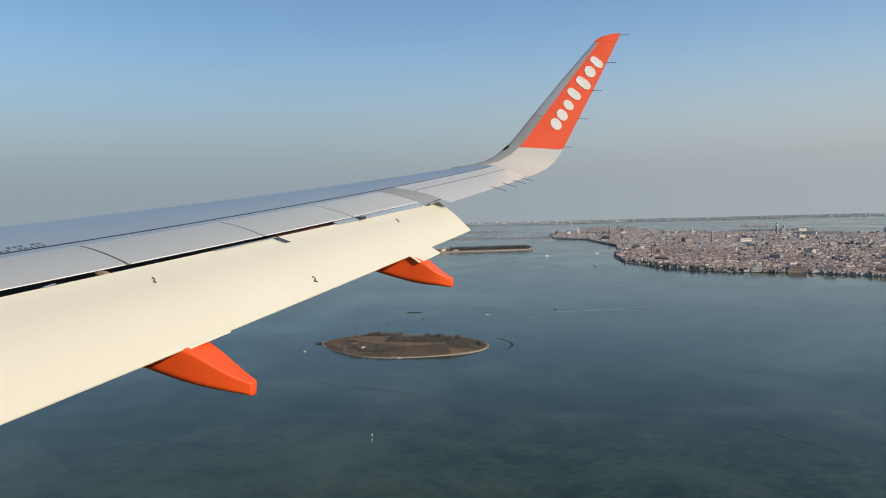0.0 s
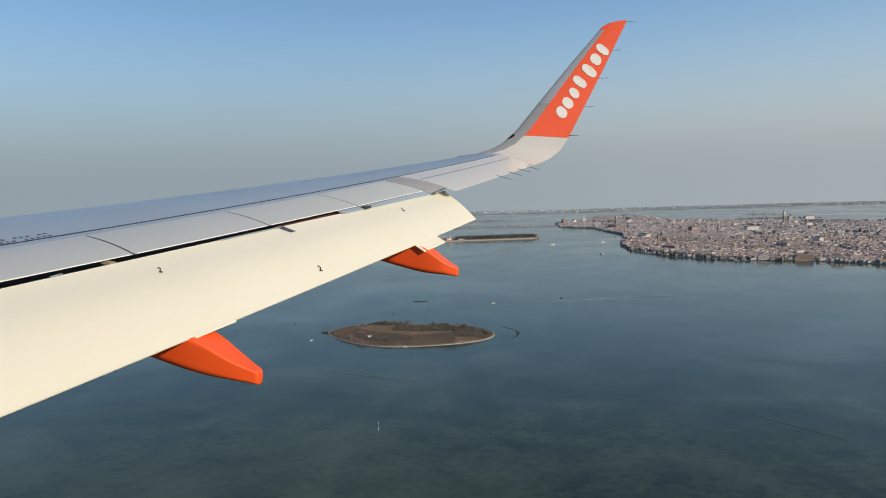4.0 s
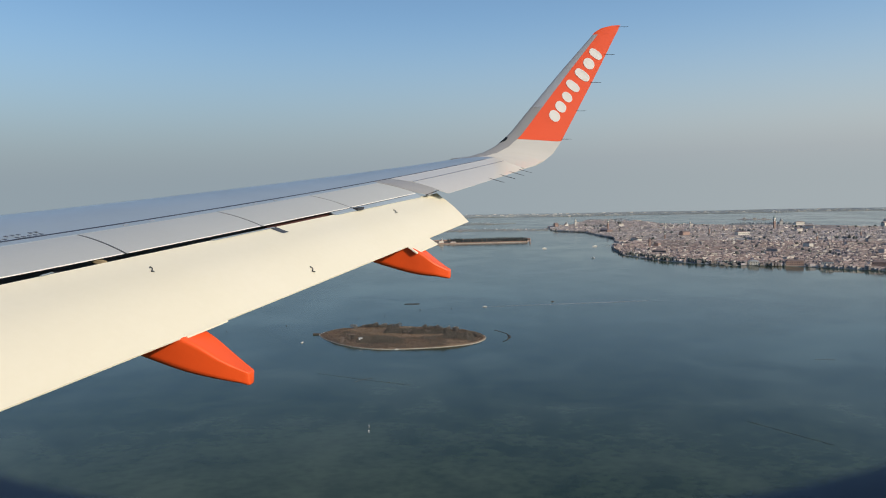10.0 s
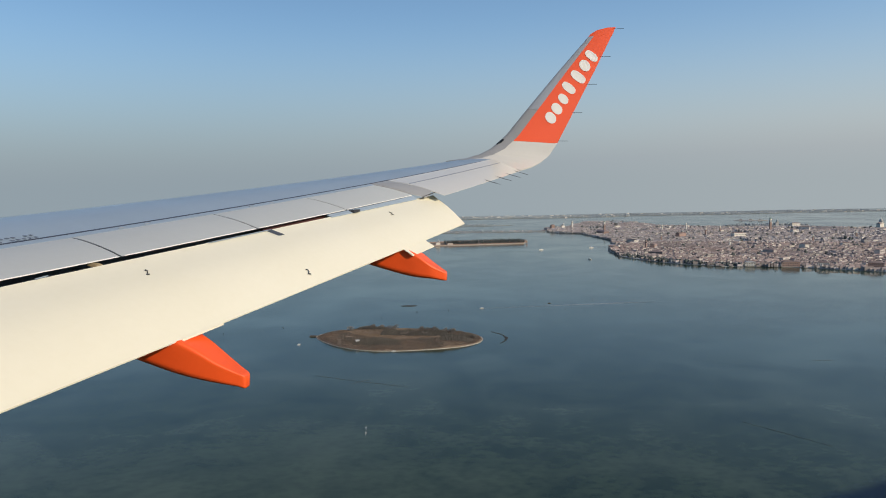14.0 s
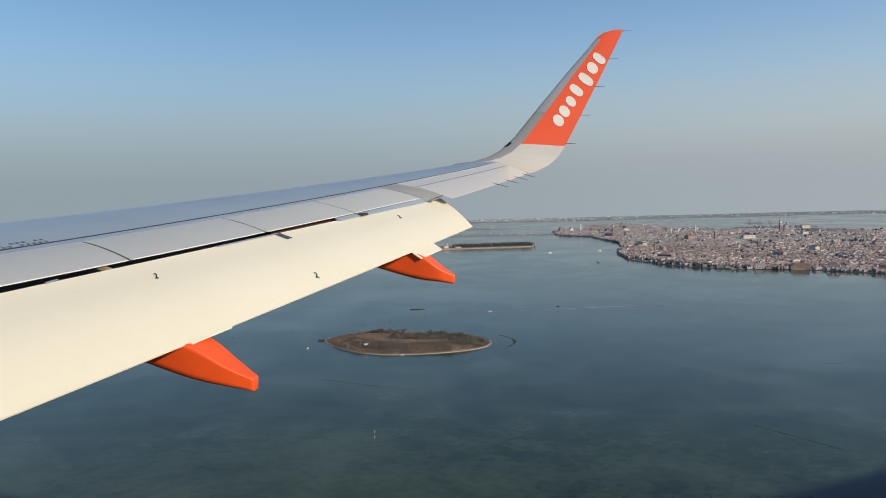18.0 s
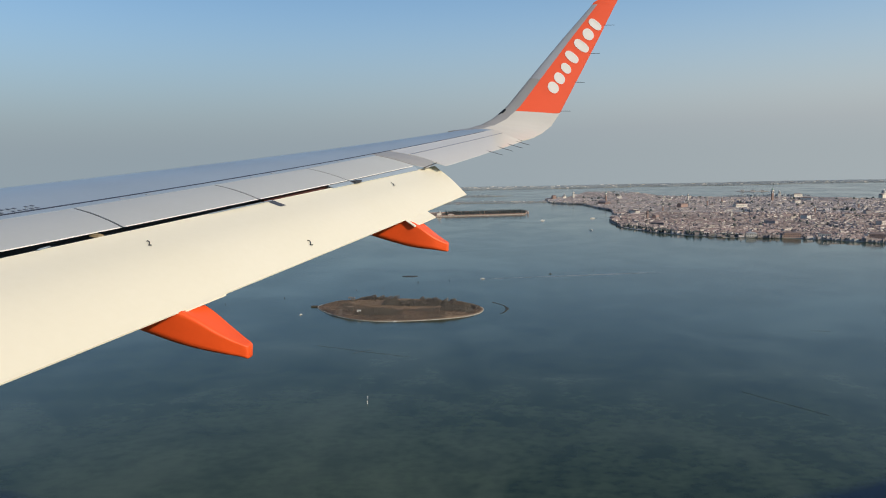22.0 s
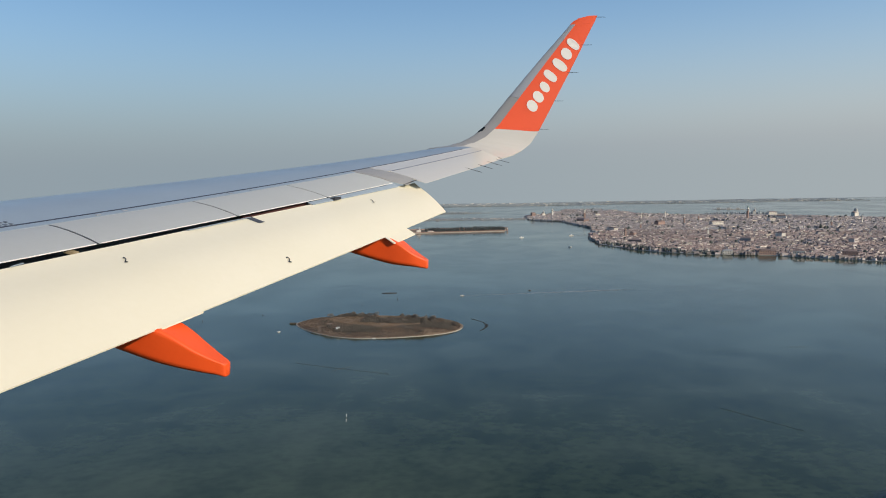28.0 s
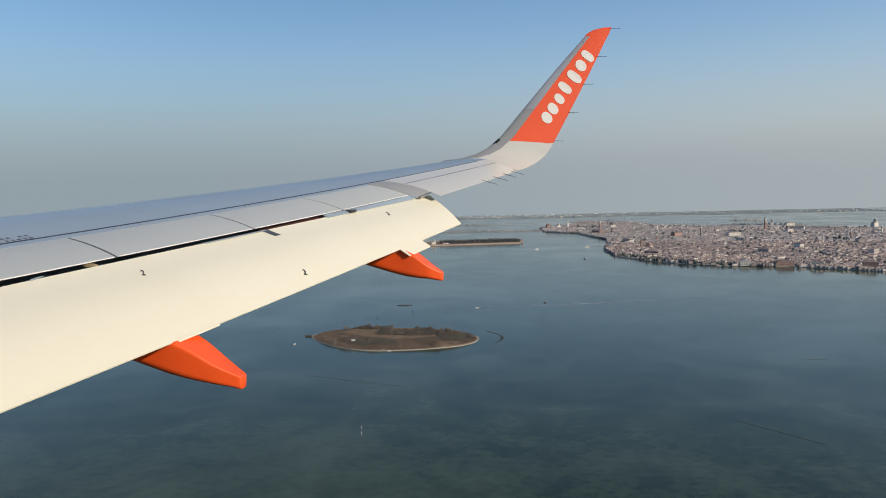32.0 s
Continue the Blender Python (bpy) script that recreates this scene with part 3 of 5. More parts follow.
def tip_skin(name, s0, s1, f0, f1, mat, label, n=4):
    fs = steps(f0, f1, 8)
    rows = []
    (a0, a1), (b0, b1) = [q if isinstance(q, tuple) else (q, q) for q in (s0, s1)]
    for k in steps(0, 1, int(n * (b1 - a1))):
        r = []
        for side in (1, -1):
            for f in fs if side > 0 else reversed(fs):
                t = (f - f0) / (f1 - f0)
                s = lerp(lerp(a0, a1, t), lerp(b0, b1, t), k)
                le, te, up = tip_frame(s)
                c = (te - le).length
                h = 0.30 * (0.2969 * math.sqrt(max(f, 0)) - 0.126 * f - 0.3516 * f * f + 0.2843 * f ** 3 - 0.1015 * f ** 4) * c * (1.25 if s > 1 else 1.6)
                r.append(le.lerp(te, f) + up * (side * h + (0.012 * c if side > 0 and s < 2 else 0)))
        rows.append(r)
    return part(name, grid_mesh(name, rows, mat, close=True, caps=True), wing, label)


tip_skin("winglet_leading_edge", 4.86, 7.6, 0.0, 0.235, STEEL, "bare grey metal leading edge")
tip_skin("winglet_fillet", 0, 4.855, 0.0, 0.235, GREY, "darker grey leading edge of the bend")
tip_skin("winglet_root", 0, (3.70, 4.03), 0.236, 1.0, IVORY, "pale grey root of the upturned tip")
winglet = tip_skin("winglet_panel", (3.71, 4.04), 7.6, 0.236, 1.0, TIP_ORANGE, "orange painted panel of the upturned tip")
tip_skin("winglet_cap", 7.605, 10, 0.0, 1.0, TIP_ORANGE, "rounded orange cap of the tip", n=6)


def on_tip(s, f, lift=0.004):
    le, te, up = tip_frame(s)
    c = (te - le).length
    h = 0.30 * (0.2969 * math.sqrt(f) - 0.126 * f - 0.3516 * f * f + 0.2843 * f ** 3 - 0.1015 * f ** 4) * c * 1.25
    return le.lerp(te, f) + up * (h + lift)


# plain white shapes where the airline's name is painted
# station, half length along the run, half height across it, shift across, roundness
LETTERS = [(4.70, 0.105, 0.13, 0.0, 0.95), (4.98, 0.10, 0.13, 0.0, 0.9), (5.25, 0.088, 0.125, 0.0, 0.95), (5.53, 0.085, 0.165, 0.03, 0.8), (5.86, 0.09, 0.18, -0.01, 0.8), (6.18, 0.105, 0.13, 0.0, 0.95), (6.49, 0.08, 0.155, -0.01, 0.8)]
run_way = (on_tip(6.8, 0.66) - on_tip(4.5, 0.64)).normalized()
for s, half_run, half_up, shift, bend in LETTERS:
    base_f = lerp(0.60, 0.65, (s - 4.5) / 2.2)
    c = on_tip(s, base_f)
    up = tip_frame(s)[2]
    cross = up.cross(run_way).normalized()
    pts = []
    for i in range(28):
        q = 2 * math.pi * i / 28
        x, y = math.cos(q), math.sin(q)
        x, y = math.copysign(abs(x) ** bend, x) * half_run, math.copysign(abs(y) ** bend, y) * half_up + shift
        ps, pf = s, base_f
        for _ in range(4):      # follow the curved face to the place x along and y across the run
            d = on_tip(ps, pf) - c
            es, ef = on_tip(ps + 0.01, pf) - on_tip(ps, pf), on_tip(ps, pf + 0.01) - on_tip(ps, pf)
            j = np.array([[es.dot(run_way), ef.dot(run_way)], [es.dot(cross), ef.dot(cross)]]) * 100
            step = np.linalg.solve(j, [x + 0.02 * y / half_up - d.dot(run_way), y - d.dot(cross)])
            ps, pf = ps + float(step[0]), min(max(pf + float(step[1]), 0.25), 0.99)
        pts.append(on_tip(ps, pf, 0.006))
    low = [p - up * 0.012 for p in pts]
    part("painted_shape", grid_mesh("painted_shape", [low, pts], WHITE, close=True, caps=True, smooth=False), winglet, "white painted shape")

part("tip_lamp", box("tip_lamp", 0.20, 0.04, 0.055, GLASS_DARK, bevel=0.015), wing, "dark lens of the tip lamp", pose(-1.13, 15.87, 0.955, -30, -40, 0))

# static wicks
for s in (4.1, 4.96, 5.70, 6.48, 9.2):
    e = tip_frame(s)[1]
    part("static_wick", rod("static_wick", e - Vector((0.10, 0, 0)), e + Vector((0.19, 0, -0.01)), 0.006, 0.004, BLACK, 5), winglet, "thin dark static wick")
for u in (13.55, 14.1, 14.6, 15.05):
    e = Vector((aft(u, 1.0), u, z_trail(u)))
    part("static_wick", rod("static_wick", e - Vector((0.08, 0, -0.03)), e + Vector((0.22, 0, -0.06)), 0.006, 0.004, BLACK, 5), aileron, "thin dark static wick")


# the painted figure 2, three times on the flap
def figure(text, size):
    cu = bpy.data.curves.new("figure", "FONT")
    cu.body, cu.size, cu.align_x, cu.align_y, cu.extrude, cu.offset = text, size, "CENTER", "CENTER", 0.0015, 0.012
    ob = bpy.data.objects.new("figure", cu)
    scene.collection.objects.link(ob)
    me = bpy.data.meshes.new_from_object(ob.evaluated_get(bpy.context.evaluated_depsgraph_get()))
    bpy.data.objects.remove(ob)
    me.materials.clear()
    me.materials.append(BLACK)
    return me


TWO = figure("2", 1.0)
# span, place on the flap, the figure's width and height as steps outboard and forward, sheared to look upright from the
# camera
for u, t, (wx, wy), (hx, hy) in ((6.14, 0.265, (0.058, -0.023), (0.115, 0.117)), (7.54, 0.845, (0.082, -0.024), (0.122, 0.086)), (10.34, 0.285, (0.072, -0.016), (0.135, 0.08))):
    e = Vector(flap_top(u, t))
    tx = (Vector(flap_top(u + 0.05, t)) - e).normalized()
    tz = tx.cross((Vector(flap_top(u, t + 0.02)) - e).normalized()).normalized()
    tz = tz if tz.z > 0 else -tz
    # the figure's foot points aft
    ty = tz.cross(tx)
    m = Matrix((tx, ty, tz)).transposed().to_4x4()
    m.translation = e + tz * 0.006
    part("painted_figure", TWO, flap, "black painted figure 2", m @ Matrix(((wx, hx, 0, 0), (wy, hy, 0, 0), (0, 0, 1, 0), (0, 0, 0, 1))))

# lettering too small to read, as bars
for row, gaps in enumerate(((4, 9, 13), (3, 5, 10))):
    for k in range(16):
        u = 5.50 + 0.0525 * k - 0.02 * row
        f = 0.568 + 0.0215 * row
        if k not in gaps:
            part("marking_bar", box("marking_bar", 0.05, 0.022, 0.003, MARK), wing, "", pose(aft(u, f), u, z_up(u, f) + 0.004, 5.5, 5, -21))
# small latches on the panel ahead of the spoilers
for u in (7.0, 7.3, 8.75, 9.1, 10.4):
    part("latch", box("latch", 0.03, 0.06, 0.006, STEEL, bevel=0.002), wing, "small grey latch", pose(aft(u, 0.625), u, z_up(u, 0.625) + 0.003, 6, 6, -20))


# ---- lagoon and city: materials ----
STONE = material("pale_quay_stone", (0.54, 0.50, 0.44), (0.40, 0.37, 0.33), 0.9, scale=0.3, fine=3)
PAVING = material("grey_brown_paving", (0.34, 0.33, 0.325), (0.26, 0.255, 0.255), 0.95, scale=0.08, fine=0.6)
# town plaster and tile are lightened and cooled, haze mixed into their base colour
PLASTER = material("haze_muted_plaster", (0.385, 0.354, 0.346), (0.29, 0.268, 0.268), 0.9, scale=0.25, fine=1.5, vary="island", spread=0.32, power=3.5, boost=0.6)
WHITEWASH = material("cream_whitewash", (0.70, 0.66, 0.60), (0.57, 0.525, 0.47), 0.9, scale=0.25, fine=1.5, vary="island", spread=0.3)
TILE = material("haze_muted_terracotta", (0.276, 0.204, 0.190), (0.205, 0.180, 0.184), 0.9, scale=0.012, fine=0.6, vary="island", spread=0.36)
# paler, greyer copies of plaster and tile, with distance haze in the colour
HAZED_PLASTER = material("hazed_plaster", (0.40, 0.385, 0.388), (0.335, 0.324, 0.33), 0.9, scale=0.25, fine=1.5, vary="island", spread=0.30, power=3.0, boost=0.45)
HAZED_TILE = material("hazed_roof_tile", (0.30, 0.262, 0.264), (0.24, 0.226, 0.237), 0.9, scale=0.012, fine=0.6, vary="island", spread=0.28)
PLASTER_1 = material("weathered_plaster_house", (0.44, 0.40, 0.38), (0.33, 0.295, 0.285), 0.9, scale=0.12, fine=1.5, vary="object", spread=0.45, power=2.0, boost=0.7)
TILE_1 = material("terracotta_tile_house", (0.25, 0.185, 0.17), (0.18, 0.15, 0.147), 0.9, scale=0.2, fine=2.5, vary="object", spread=0.3)
BRICK = material("red_brown_brick", (0.36, 0.25, 0.21), (0.28, 0.20, 0.175), 0.9, scale=0.4, fine=4)
MARBLE = material("pale_istrian_stone", (0.70, 0.66, 0.60), (0.59, 0.56, 0.515), 0.8, scale=0.4, fine=4)
COPPER = material("green_copper_roof", (0.20, 0.29, 0.26), (0.15, 0.22, 0.20), 0.7, scale=0.5, fine=4)
LEAD = material("grey_lead_dome", (0.36, 0.37, 0.38), (0.28, 0.29, 0.30), 0.6, scale=0.5, fine=4)
PANE = material("dark_window_opening", (0.035, 0.035, 0.04), (0.05, 0.05, 0.055), 0.4)
# cypress green is lifted and blued to paint in the distance haze
CYPRESS = material("hazed_cypress_foliage", (0.092, 0.114, 0.118), (0.115, 0.135, 0.137), 0.9, scale=1.2, fine=6, vary="object", spread=0.3)
# far island ground, paled so that its colour carries the haze
HAZED_MARSH = material("hazed_marsh_ground", (0.27, 0.285, 0.28), (0.23, 0.25, 0.25), 0.95, scale=0.02, fine=0.2)
# pale blue-grey foliage: aerial haze is put into the base colour
HAZED_WOOD = material("hazed_far_foliage", (0.265, 0.305, 0.33), (0.30, 0.335, 0.355), 0.95, scale=0.3, fine=2, vary="island", spread=0.14)
SCRUB = material("bare_winter_scrub", (0.17, 0.148, 0.13), (0.13, 0.117, 0.104), 0.95, scale=0.5, fine=4, vary="object", spread=0.35)
GRASS = material("dry_brown_grass", (0.235, 0.172, 0.122), (0.15, 0.118, 0.088), 0.98, scale=0.06, fine=0.5, bump=0.3, contrast=(0.42, 0.60))
TWIG = material("grey_brown_bark", (0.10, 0.085, 0.07), (0.06, 0.05, 0.042), 0.95, scale=2)
MUD = material("dark_mud", (0.06, 0.058, 0.052), (0.04, 0.042, 0.04), 0.8, scale=0.3, fine=2)
PILE = material("wet_oak_pile", (0.05, 0.045, 0.04), (0.08, 0.07, 0.06), 0.8, scale=2)
HULL = material("white_boat_hull", (0.72, 0.72, 0.70), (0.6, 0.6, 0.6), 0.4, scale=1)
FOAM = material("white_foam_wake", (0.40, 0.44, 0.46), (0.17, 0.21, 0.23), 0.7, scale=0.4, fine=3)
ASPHALT = material("dark_asphalt", (0.055, 0.055, 0.058), (0.04, 0.04, 0.042), 0.9, scale=0.1, fine=2)
BALLAST = material("brown_track_ballast", (0.11, 0.095, 0.08), (0.075, 0.065, 0.058), 0.95, scale=0.2, fine=3)
RAIL_METAL = material("grey_catenary_metal", (0.30, 0.30, 0.30), (0.22, 0.22, 0.22), 0.5, 0.6, scale=2)


def inside(x, y, ring):
    """Which of the points lie in the polygon."""
    hit = np.zeros(len(x), bool)
    for (x0, y0), (x1, y1) in zip(ring, ring[1:] + ring[:1]):
        c = (y0 > y) != (y1 > y)
        hit ^= c & (x < (x1 - x0) * (y - y0) / (y1 - y0 + 1e-9) + x0)
    return hit


def rough_ring(ring, step, amount, seed):
    """The polygon with its sides broken up a little."""
    out = []
    for i, (a, b) in enumerate(zip(ring, ring[1:] + ring[:1])):
        a, b = Vector((*a, 0)), Vector((*b, 0))
        n = max(int((b - a).length / step), 1)
        for k in range(n):
            p = a.lerp(b, k / n)
            q = noise.noise_vector(p * 0.02 + Vector((seed, 0, 0)))
            out.append((p.x + q.x * amount * (k > 0), p.y + q.y * amount * (k > 0)))
    return out


def slab(name, ring, low, high, top, side):
    n = len(ring)
    v = [(x, y, low) for x, y in ring] + [(x, y, high) for x, y in ring]
    f = [(i, (i + 1) % n, n + (i + 1) % n, n + i) for i in range(n)] + [tuple(range(n, 2 * n))]
    return mesh_of(name, v, f, [top, side], [1] * n + [0])


def land(name, ring, high, label, top=None, side=None, step=25, amount=8, seed=0):
    r = rough_ring(ring, step, amount, seed)
    ob = new(name, slab(name, r, -0.5, high, top or PAVING, side or STONE))
    return tagged(ob, label, "ground", kind="structure"), r


CITY = [(254, 1663), (312, 1600), (330, 1388), (276, 1182), (267, 1075), (298, 985), (357, 921), (437, 897), (505, 840), (632, 769), (700, 850), (790, 850), (850, 720), (1000, 640),
        (1250, 720), (1250, 1200), (1050, 1500), (860, 1660), (690, 1710), (554, 1820), (520, 2080), (420, 2090), (330, 1860), (262, 1800)]
city_ground, CITY_RING = land("ground_city", CITY, 0.6, "low built-up island ground with pale stone quays", seed=3)


def houses(name, xs, ys, angles, w, d, h, rh, mats):
    """Many small houses with hipped or gabled roofs in one mesh: wall and roof faces."""
    n = len(xs)
    c, s = np.cos(angles), np.sin(angles)
    hw, hd = w / 2, d / 2
    local = np.zeros((n, 10, 3))
    for k, (sx, sy) in enumerate(((-1, -1), (1, -1), (1, 1), (-1, 1))):
        local[:, k] = np.stack([sx * hw, sy * hd, np.zeros(n)], 1)
        local[:, k + 4] = np.stack([sx * hw, sy * hd, h], 1)
    inset = np.where(np.random.rand(n) < 0.6, hw * 0.55, hw * 0.98)
    local[:, 8] = np.stack([-inset, np.zeros(n), h + rh], 1)
    local[:, 9] = np.stack([inset, np.zeros(n), h + rh], 1)
    gx = local[:, :, 0] * c[:, None] - local[:, :, 1] * s[:, None] + xs[:, None]
    gy = local[:, :, 0] * s[:, None] + local[:, :, 1] * c[:, None] + ys[:, None]
    verts = np.stack([gx, gy, local[:, :, 2] + 0.55], 2).reshape(-1, 3)
    faces, index = [], []
    pattern = [((0, 1, 5, 4), 0), ((1, 2, 6, 5), 0), ((2, 3, 7, 6), 0), ((3, 0, 4, 7), 0), ((4, 5, 9, 8), 1), ((6, 7, 8, 9), 1), ((5, 6, 9), 1), ((7, 4, 8), 1)]
    for i in range(n):
        b = i * 10
        for f, m in pattern:
            faces.append(tuple(b + k for k in f))
            index.append(m)
    me = bpy.data.meshes.new(name)
    me.from_pydata(verts.tolist(), [], faces)
    for m in mats:
        me.materials.append(m)
    me.polygons.foreach_set("material_index", index)
    return me


def town(ring, spacing, seed, keep=0.92):
    """Places, turns and sizes of the houses within a shore."""
    rs = np.random.RandomState(seed)
    xs = np.array([p[0] for p in ring])
    ys = np.array([p[1] for p in ring])
    gx, gy = np.meshgrid(np.arange(xs.min(), xs.max(), spacing * 1.15), np.arange(ys.min(), ys.max(), spacing))
    gx, gy = gx.ravel(), gy.ravel()
    gx = gx + rs.uniform(-0.35, 0.35, len(gx)) * spacing
    gy = gy + rs.uniform(-0.35, 0.35, len(gx)) * spacing
    ok = inside(gx, gy, ring)
    canal = np.abs(np.sin(gx * 0.021 + 2.2 * np.sin(gy * 0.006))) > 0.06
    garden = np.array([noise.noise(Vector((x * 0.012, y * 0.012, seed))) for x, y in zip(gx, gy)]) < 0.42
    ok &= canal & garden & (rs.rand(len(gx)) < keep)
    gx, gy = gx[ok], gy[ok]
    n = len(gx)
    turn = np.array([0.9 * noise.noise(Vector((x * 0.006, y * 0.006, 7.0))) for x, y in zip(gx, gy)]) + (rs.rand(n) < 0.22) * math.pi / 2 + rs.normal(0, 0.05, n) + 0.12
    w = spacing * rs.uniform(0.8, 2.3, n)
    d = spacing * rs.uniform(0.5, 0.8, n)
    h = rs.uniform(1.4, 3.6, n) * (1 + 0.25 * np.array([noise.noise(Vector((x * 0.03, y * 0.03, 3.0))) for x, y in zip(gx, gy)]))
    big = rs.rand(n) < 0.03
    w[big] *= 1.8
    h[big] *= 1.25
    return gx, gy, turn, w, d, h, rs.uniform(0.45, 0.95, n)


# landmark, centre and clearance round it
CLEAR = [(573, 1398, 15), (468, 893, 10), (390, 917, 10), (322, 1075, 12), (345, 1300, 14), (437, 904, 13), (350, 1560, 20), (520, 868, 12), (331, 1167, 4), (350, 1190, 11), (470, 1420, 14), (640, 880, 10), (430, 1760, 8),
         (560, 822, 12), (600, 800, 12), (300, 1010, 8), (276, 1768, 12), (304, 1792, 14)]
hx, hy, ht, hw, hd, hh, hr = town(CITY, 3.0, 11)
QUAY = [(268, 1074), (298, 987), (357, 923), (383, 915), (383, 926), (362, 938), (306, 1002), (280, 1078)]
keep = ~inside(hx, hy, QUAY)
for cx, cy, cr in CLEAR:
    keep &= np.hypot(hx - cx, hy - cy) > cr
hx, hy, ht, hw, hd, hh, hr = (q[keep] for q in (hx, hy, ht, hw, hd, hh, hr))
nearest = np.argsort(hx * 0.35 + hy)[:190]
rest = np.setdiff1d(np.arange(len(hx)), nearest)
pale = np.random.RandomState(23).rand(len(rest)) < 0.085
white, rest = rest[pale], rest[~pale]
# farther houses take the haze-coloured materials
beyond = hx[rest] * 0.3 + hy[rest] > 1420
near_town, far_town = [new(q, houses(q, *(w[rest[k]] for w in (hx, hy, ht, hw, hd, hh, hr)), m)) for q, k, m in (("town_houses", ~beyond, [PLASTER, TILE]), ("seaward_houses", beyond, [HAZED_PLASTER, HAZED_TILE]))]
pale_town = new("pale_houses", houses("pale_houses", hx[white], hy[white], ht[white], hw[white] * 0.9, hd[white], hh[white] * 1.25, hr[white], [WHITEWASH, TILE]))
tagged(pale_town, "cream and white plastered houses scattered through the old town", "houses", kind="stuff")
tagged(near_town, "dense old town of plaster houses under terracotta roofs", "houses", kind="stuff")
tagged(far_town, "dense seaward quarter of houses, walls and roofs coloured paler for haze", "houses", kind="stuff")


def house_model(w, d, h, rh, seed):
    rs = random.Random(seed)
    e = thing("house", "plaster town house with a terracotta roof on the quay", "house", pose(0, 0, 0), "houses along the quay")
    x, y = w / 2, d / 2
    wall = part("wall", box("wall", w, d, h, PLASTER_1, (0, 0, h / 2)), e)
    o = 0.18
    v = [(-x - o, -y - o, h - 0.05), (x + o, -y - o, h - 0.05), (x + o, y + o, h - 0.05), (-x - o, y + o, h - 0.05), (-x * 0.5, 0, h + rh), (x * 0.5, 0, h + rh)]
    roof = part("roof", mesh_of("roof", v, [(0, 1, 5, 4), (2, 3, 4, 5), (1, 2, 5), (3, 0, 4), (3, 2, 1, 0)], TILE_1), e)
    part("chimney", box("chimney", 0.28, 0.28, 0.9, PLASTER_1, (x * 0.3, y * 0.3, h + rh * 0.6)), roof)
    n = max(int(w / 1.1), 2)
    for side in (-1, 1):
        for k in range(n):
            for z in (h * 0.3, h * 0.68):
                if rs.random() < 0.9:
                    part("window", box("window", 0.36, 0.06, 0.55, PANE), wall, "", pose(-x + w * (k + 0.5) / n, side * (y + 0.012), z))
    return e


models = [house_model(w, d, h, r, i) for i, (w, d, h, r) in enumerate(((4.0, 3.0, 2.7, 0.9), (3.2, 2.8, 3.4, 0.8), (5.4, 3.2, 2.4, 1.0)))]
for k, i in enumerate(nearest):
    m = pose(hx[i], hy[i], 0.6, 0, 0, math.degrees(ht[i]))
    if k < len(models):
        models[k].matrix_basis = m
    else:
        copy_thing(models[k % len(models)], m)


# ---- towers, domes and large buildings ----
def tower(name, label, x, y, height, wide, shaft, top, spire, turn=20.0):
    e = thing(name, label, "tower", pose(x, y, 0.6, 0, 0, turn))
    hs = height * 0.62
    part("shaft", box("shaft", wide, wide, hs, shaft, (0, 0, hs / 2), 0.05), e)
    belfry = part("belfry", box("belfry", wide * 1.08, wide * 1.08, height * 0.14, top, (0, 0, hs + height * 0.07), 0.06), e)
    for a in range(4):
        q = pose(0, 0, 0, 0, 0, 90 * a)
        part("belfry_opening", box("belfry_opening", wide * 0.6, 0.06, height * 0.09, PANE, (0, -wide * 0.55, hs + height * 0.07)), belfry, "", q)
    part("attic", box("attic", wide, wide, height * 0.07, top, (0, 0, hs + height * 0.175), 0.05), e)
    bm = bmesh.new()
    bmesh.ops.create_cone(bm, cap_ends=True, segments=4, radius1=wide * 0.68, radius2=0.04, depth=height * 0.17,
                          matrix=Matrix.Translation((0, 0, hs + height * 0.295)) @ Matrix.Rotation(math.pi / 4, 4, "Z"))
    part("spire", bm_mesh("spire", bm, spire), e)
    return e


tower("bell_tower", "tall brick bell tower with pale belfry and green spire", 712, 1571, 31, 3.7, BRICK, MARBLE, COPPER)
tower("bell_tower", "tall brown brick bell tower near the shore of the far quarter", 372, 1640, 26, 3.0, BRICK, MARBLE, COPPER)
tower("bell_tower", "pale leaning bell tower by the water", 329, 1800, 20, 3.2, MARBLE, MARBLE, LEAD)
tower("bell_tower", "brick bell tower with small dark spire by the quay", 331, 1167, 18, 2.4, BRICK, BRICK, TILE_1)
for x, y, h in ((553, 1634, 17), (528, 1447, 18), (493, 1614, 15), (640, 1250, 14), (470, 1180, 13), (860, 1400, 17), (760, 1330, 14), (930, 1200, 15), (600, 1560, 14), (700, 1000, 14), (405, 1330, 14)):
    tower("bell_tower", "slender pale bell tower among the roofs", x, y, h * 1.15, 2.1, MARBLE if h % 2 else BRICK, MARBLE, LEAD, turn=h * 7.0)


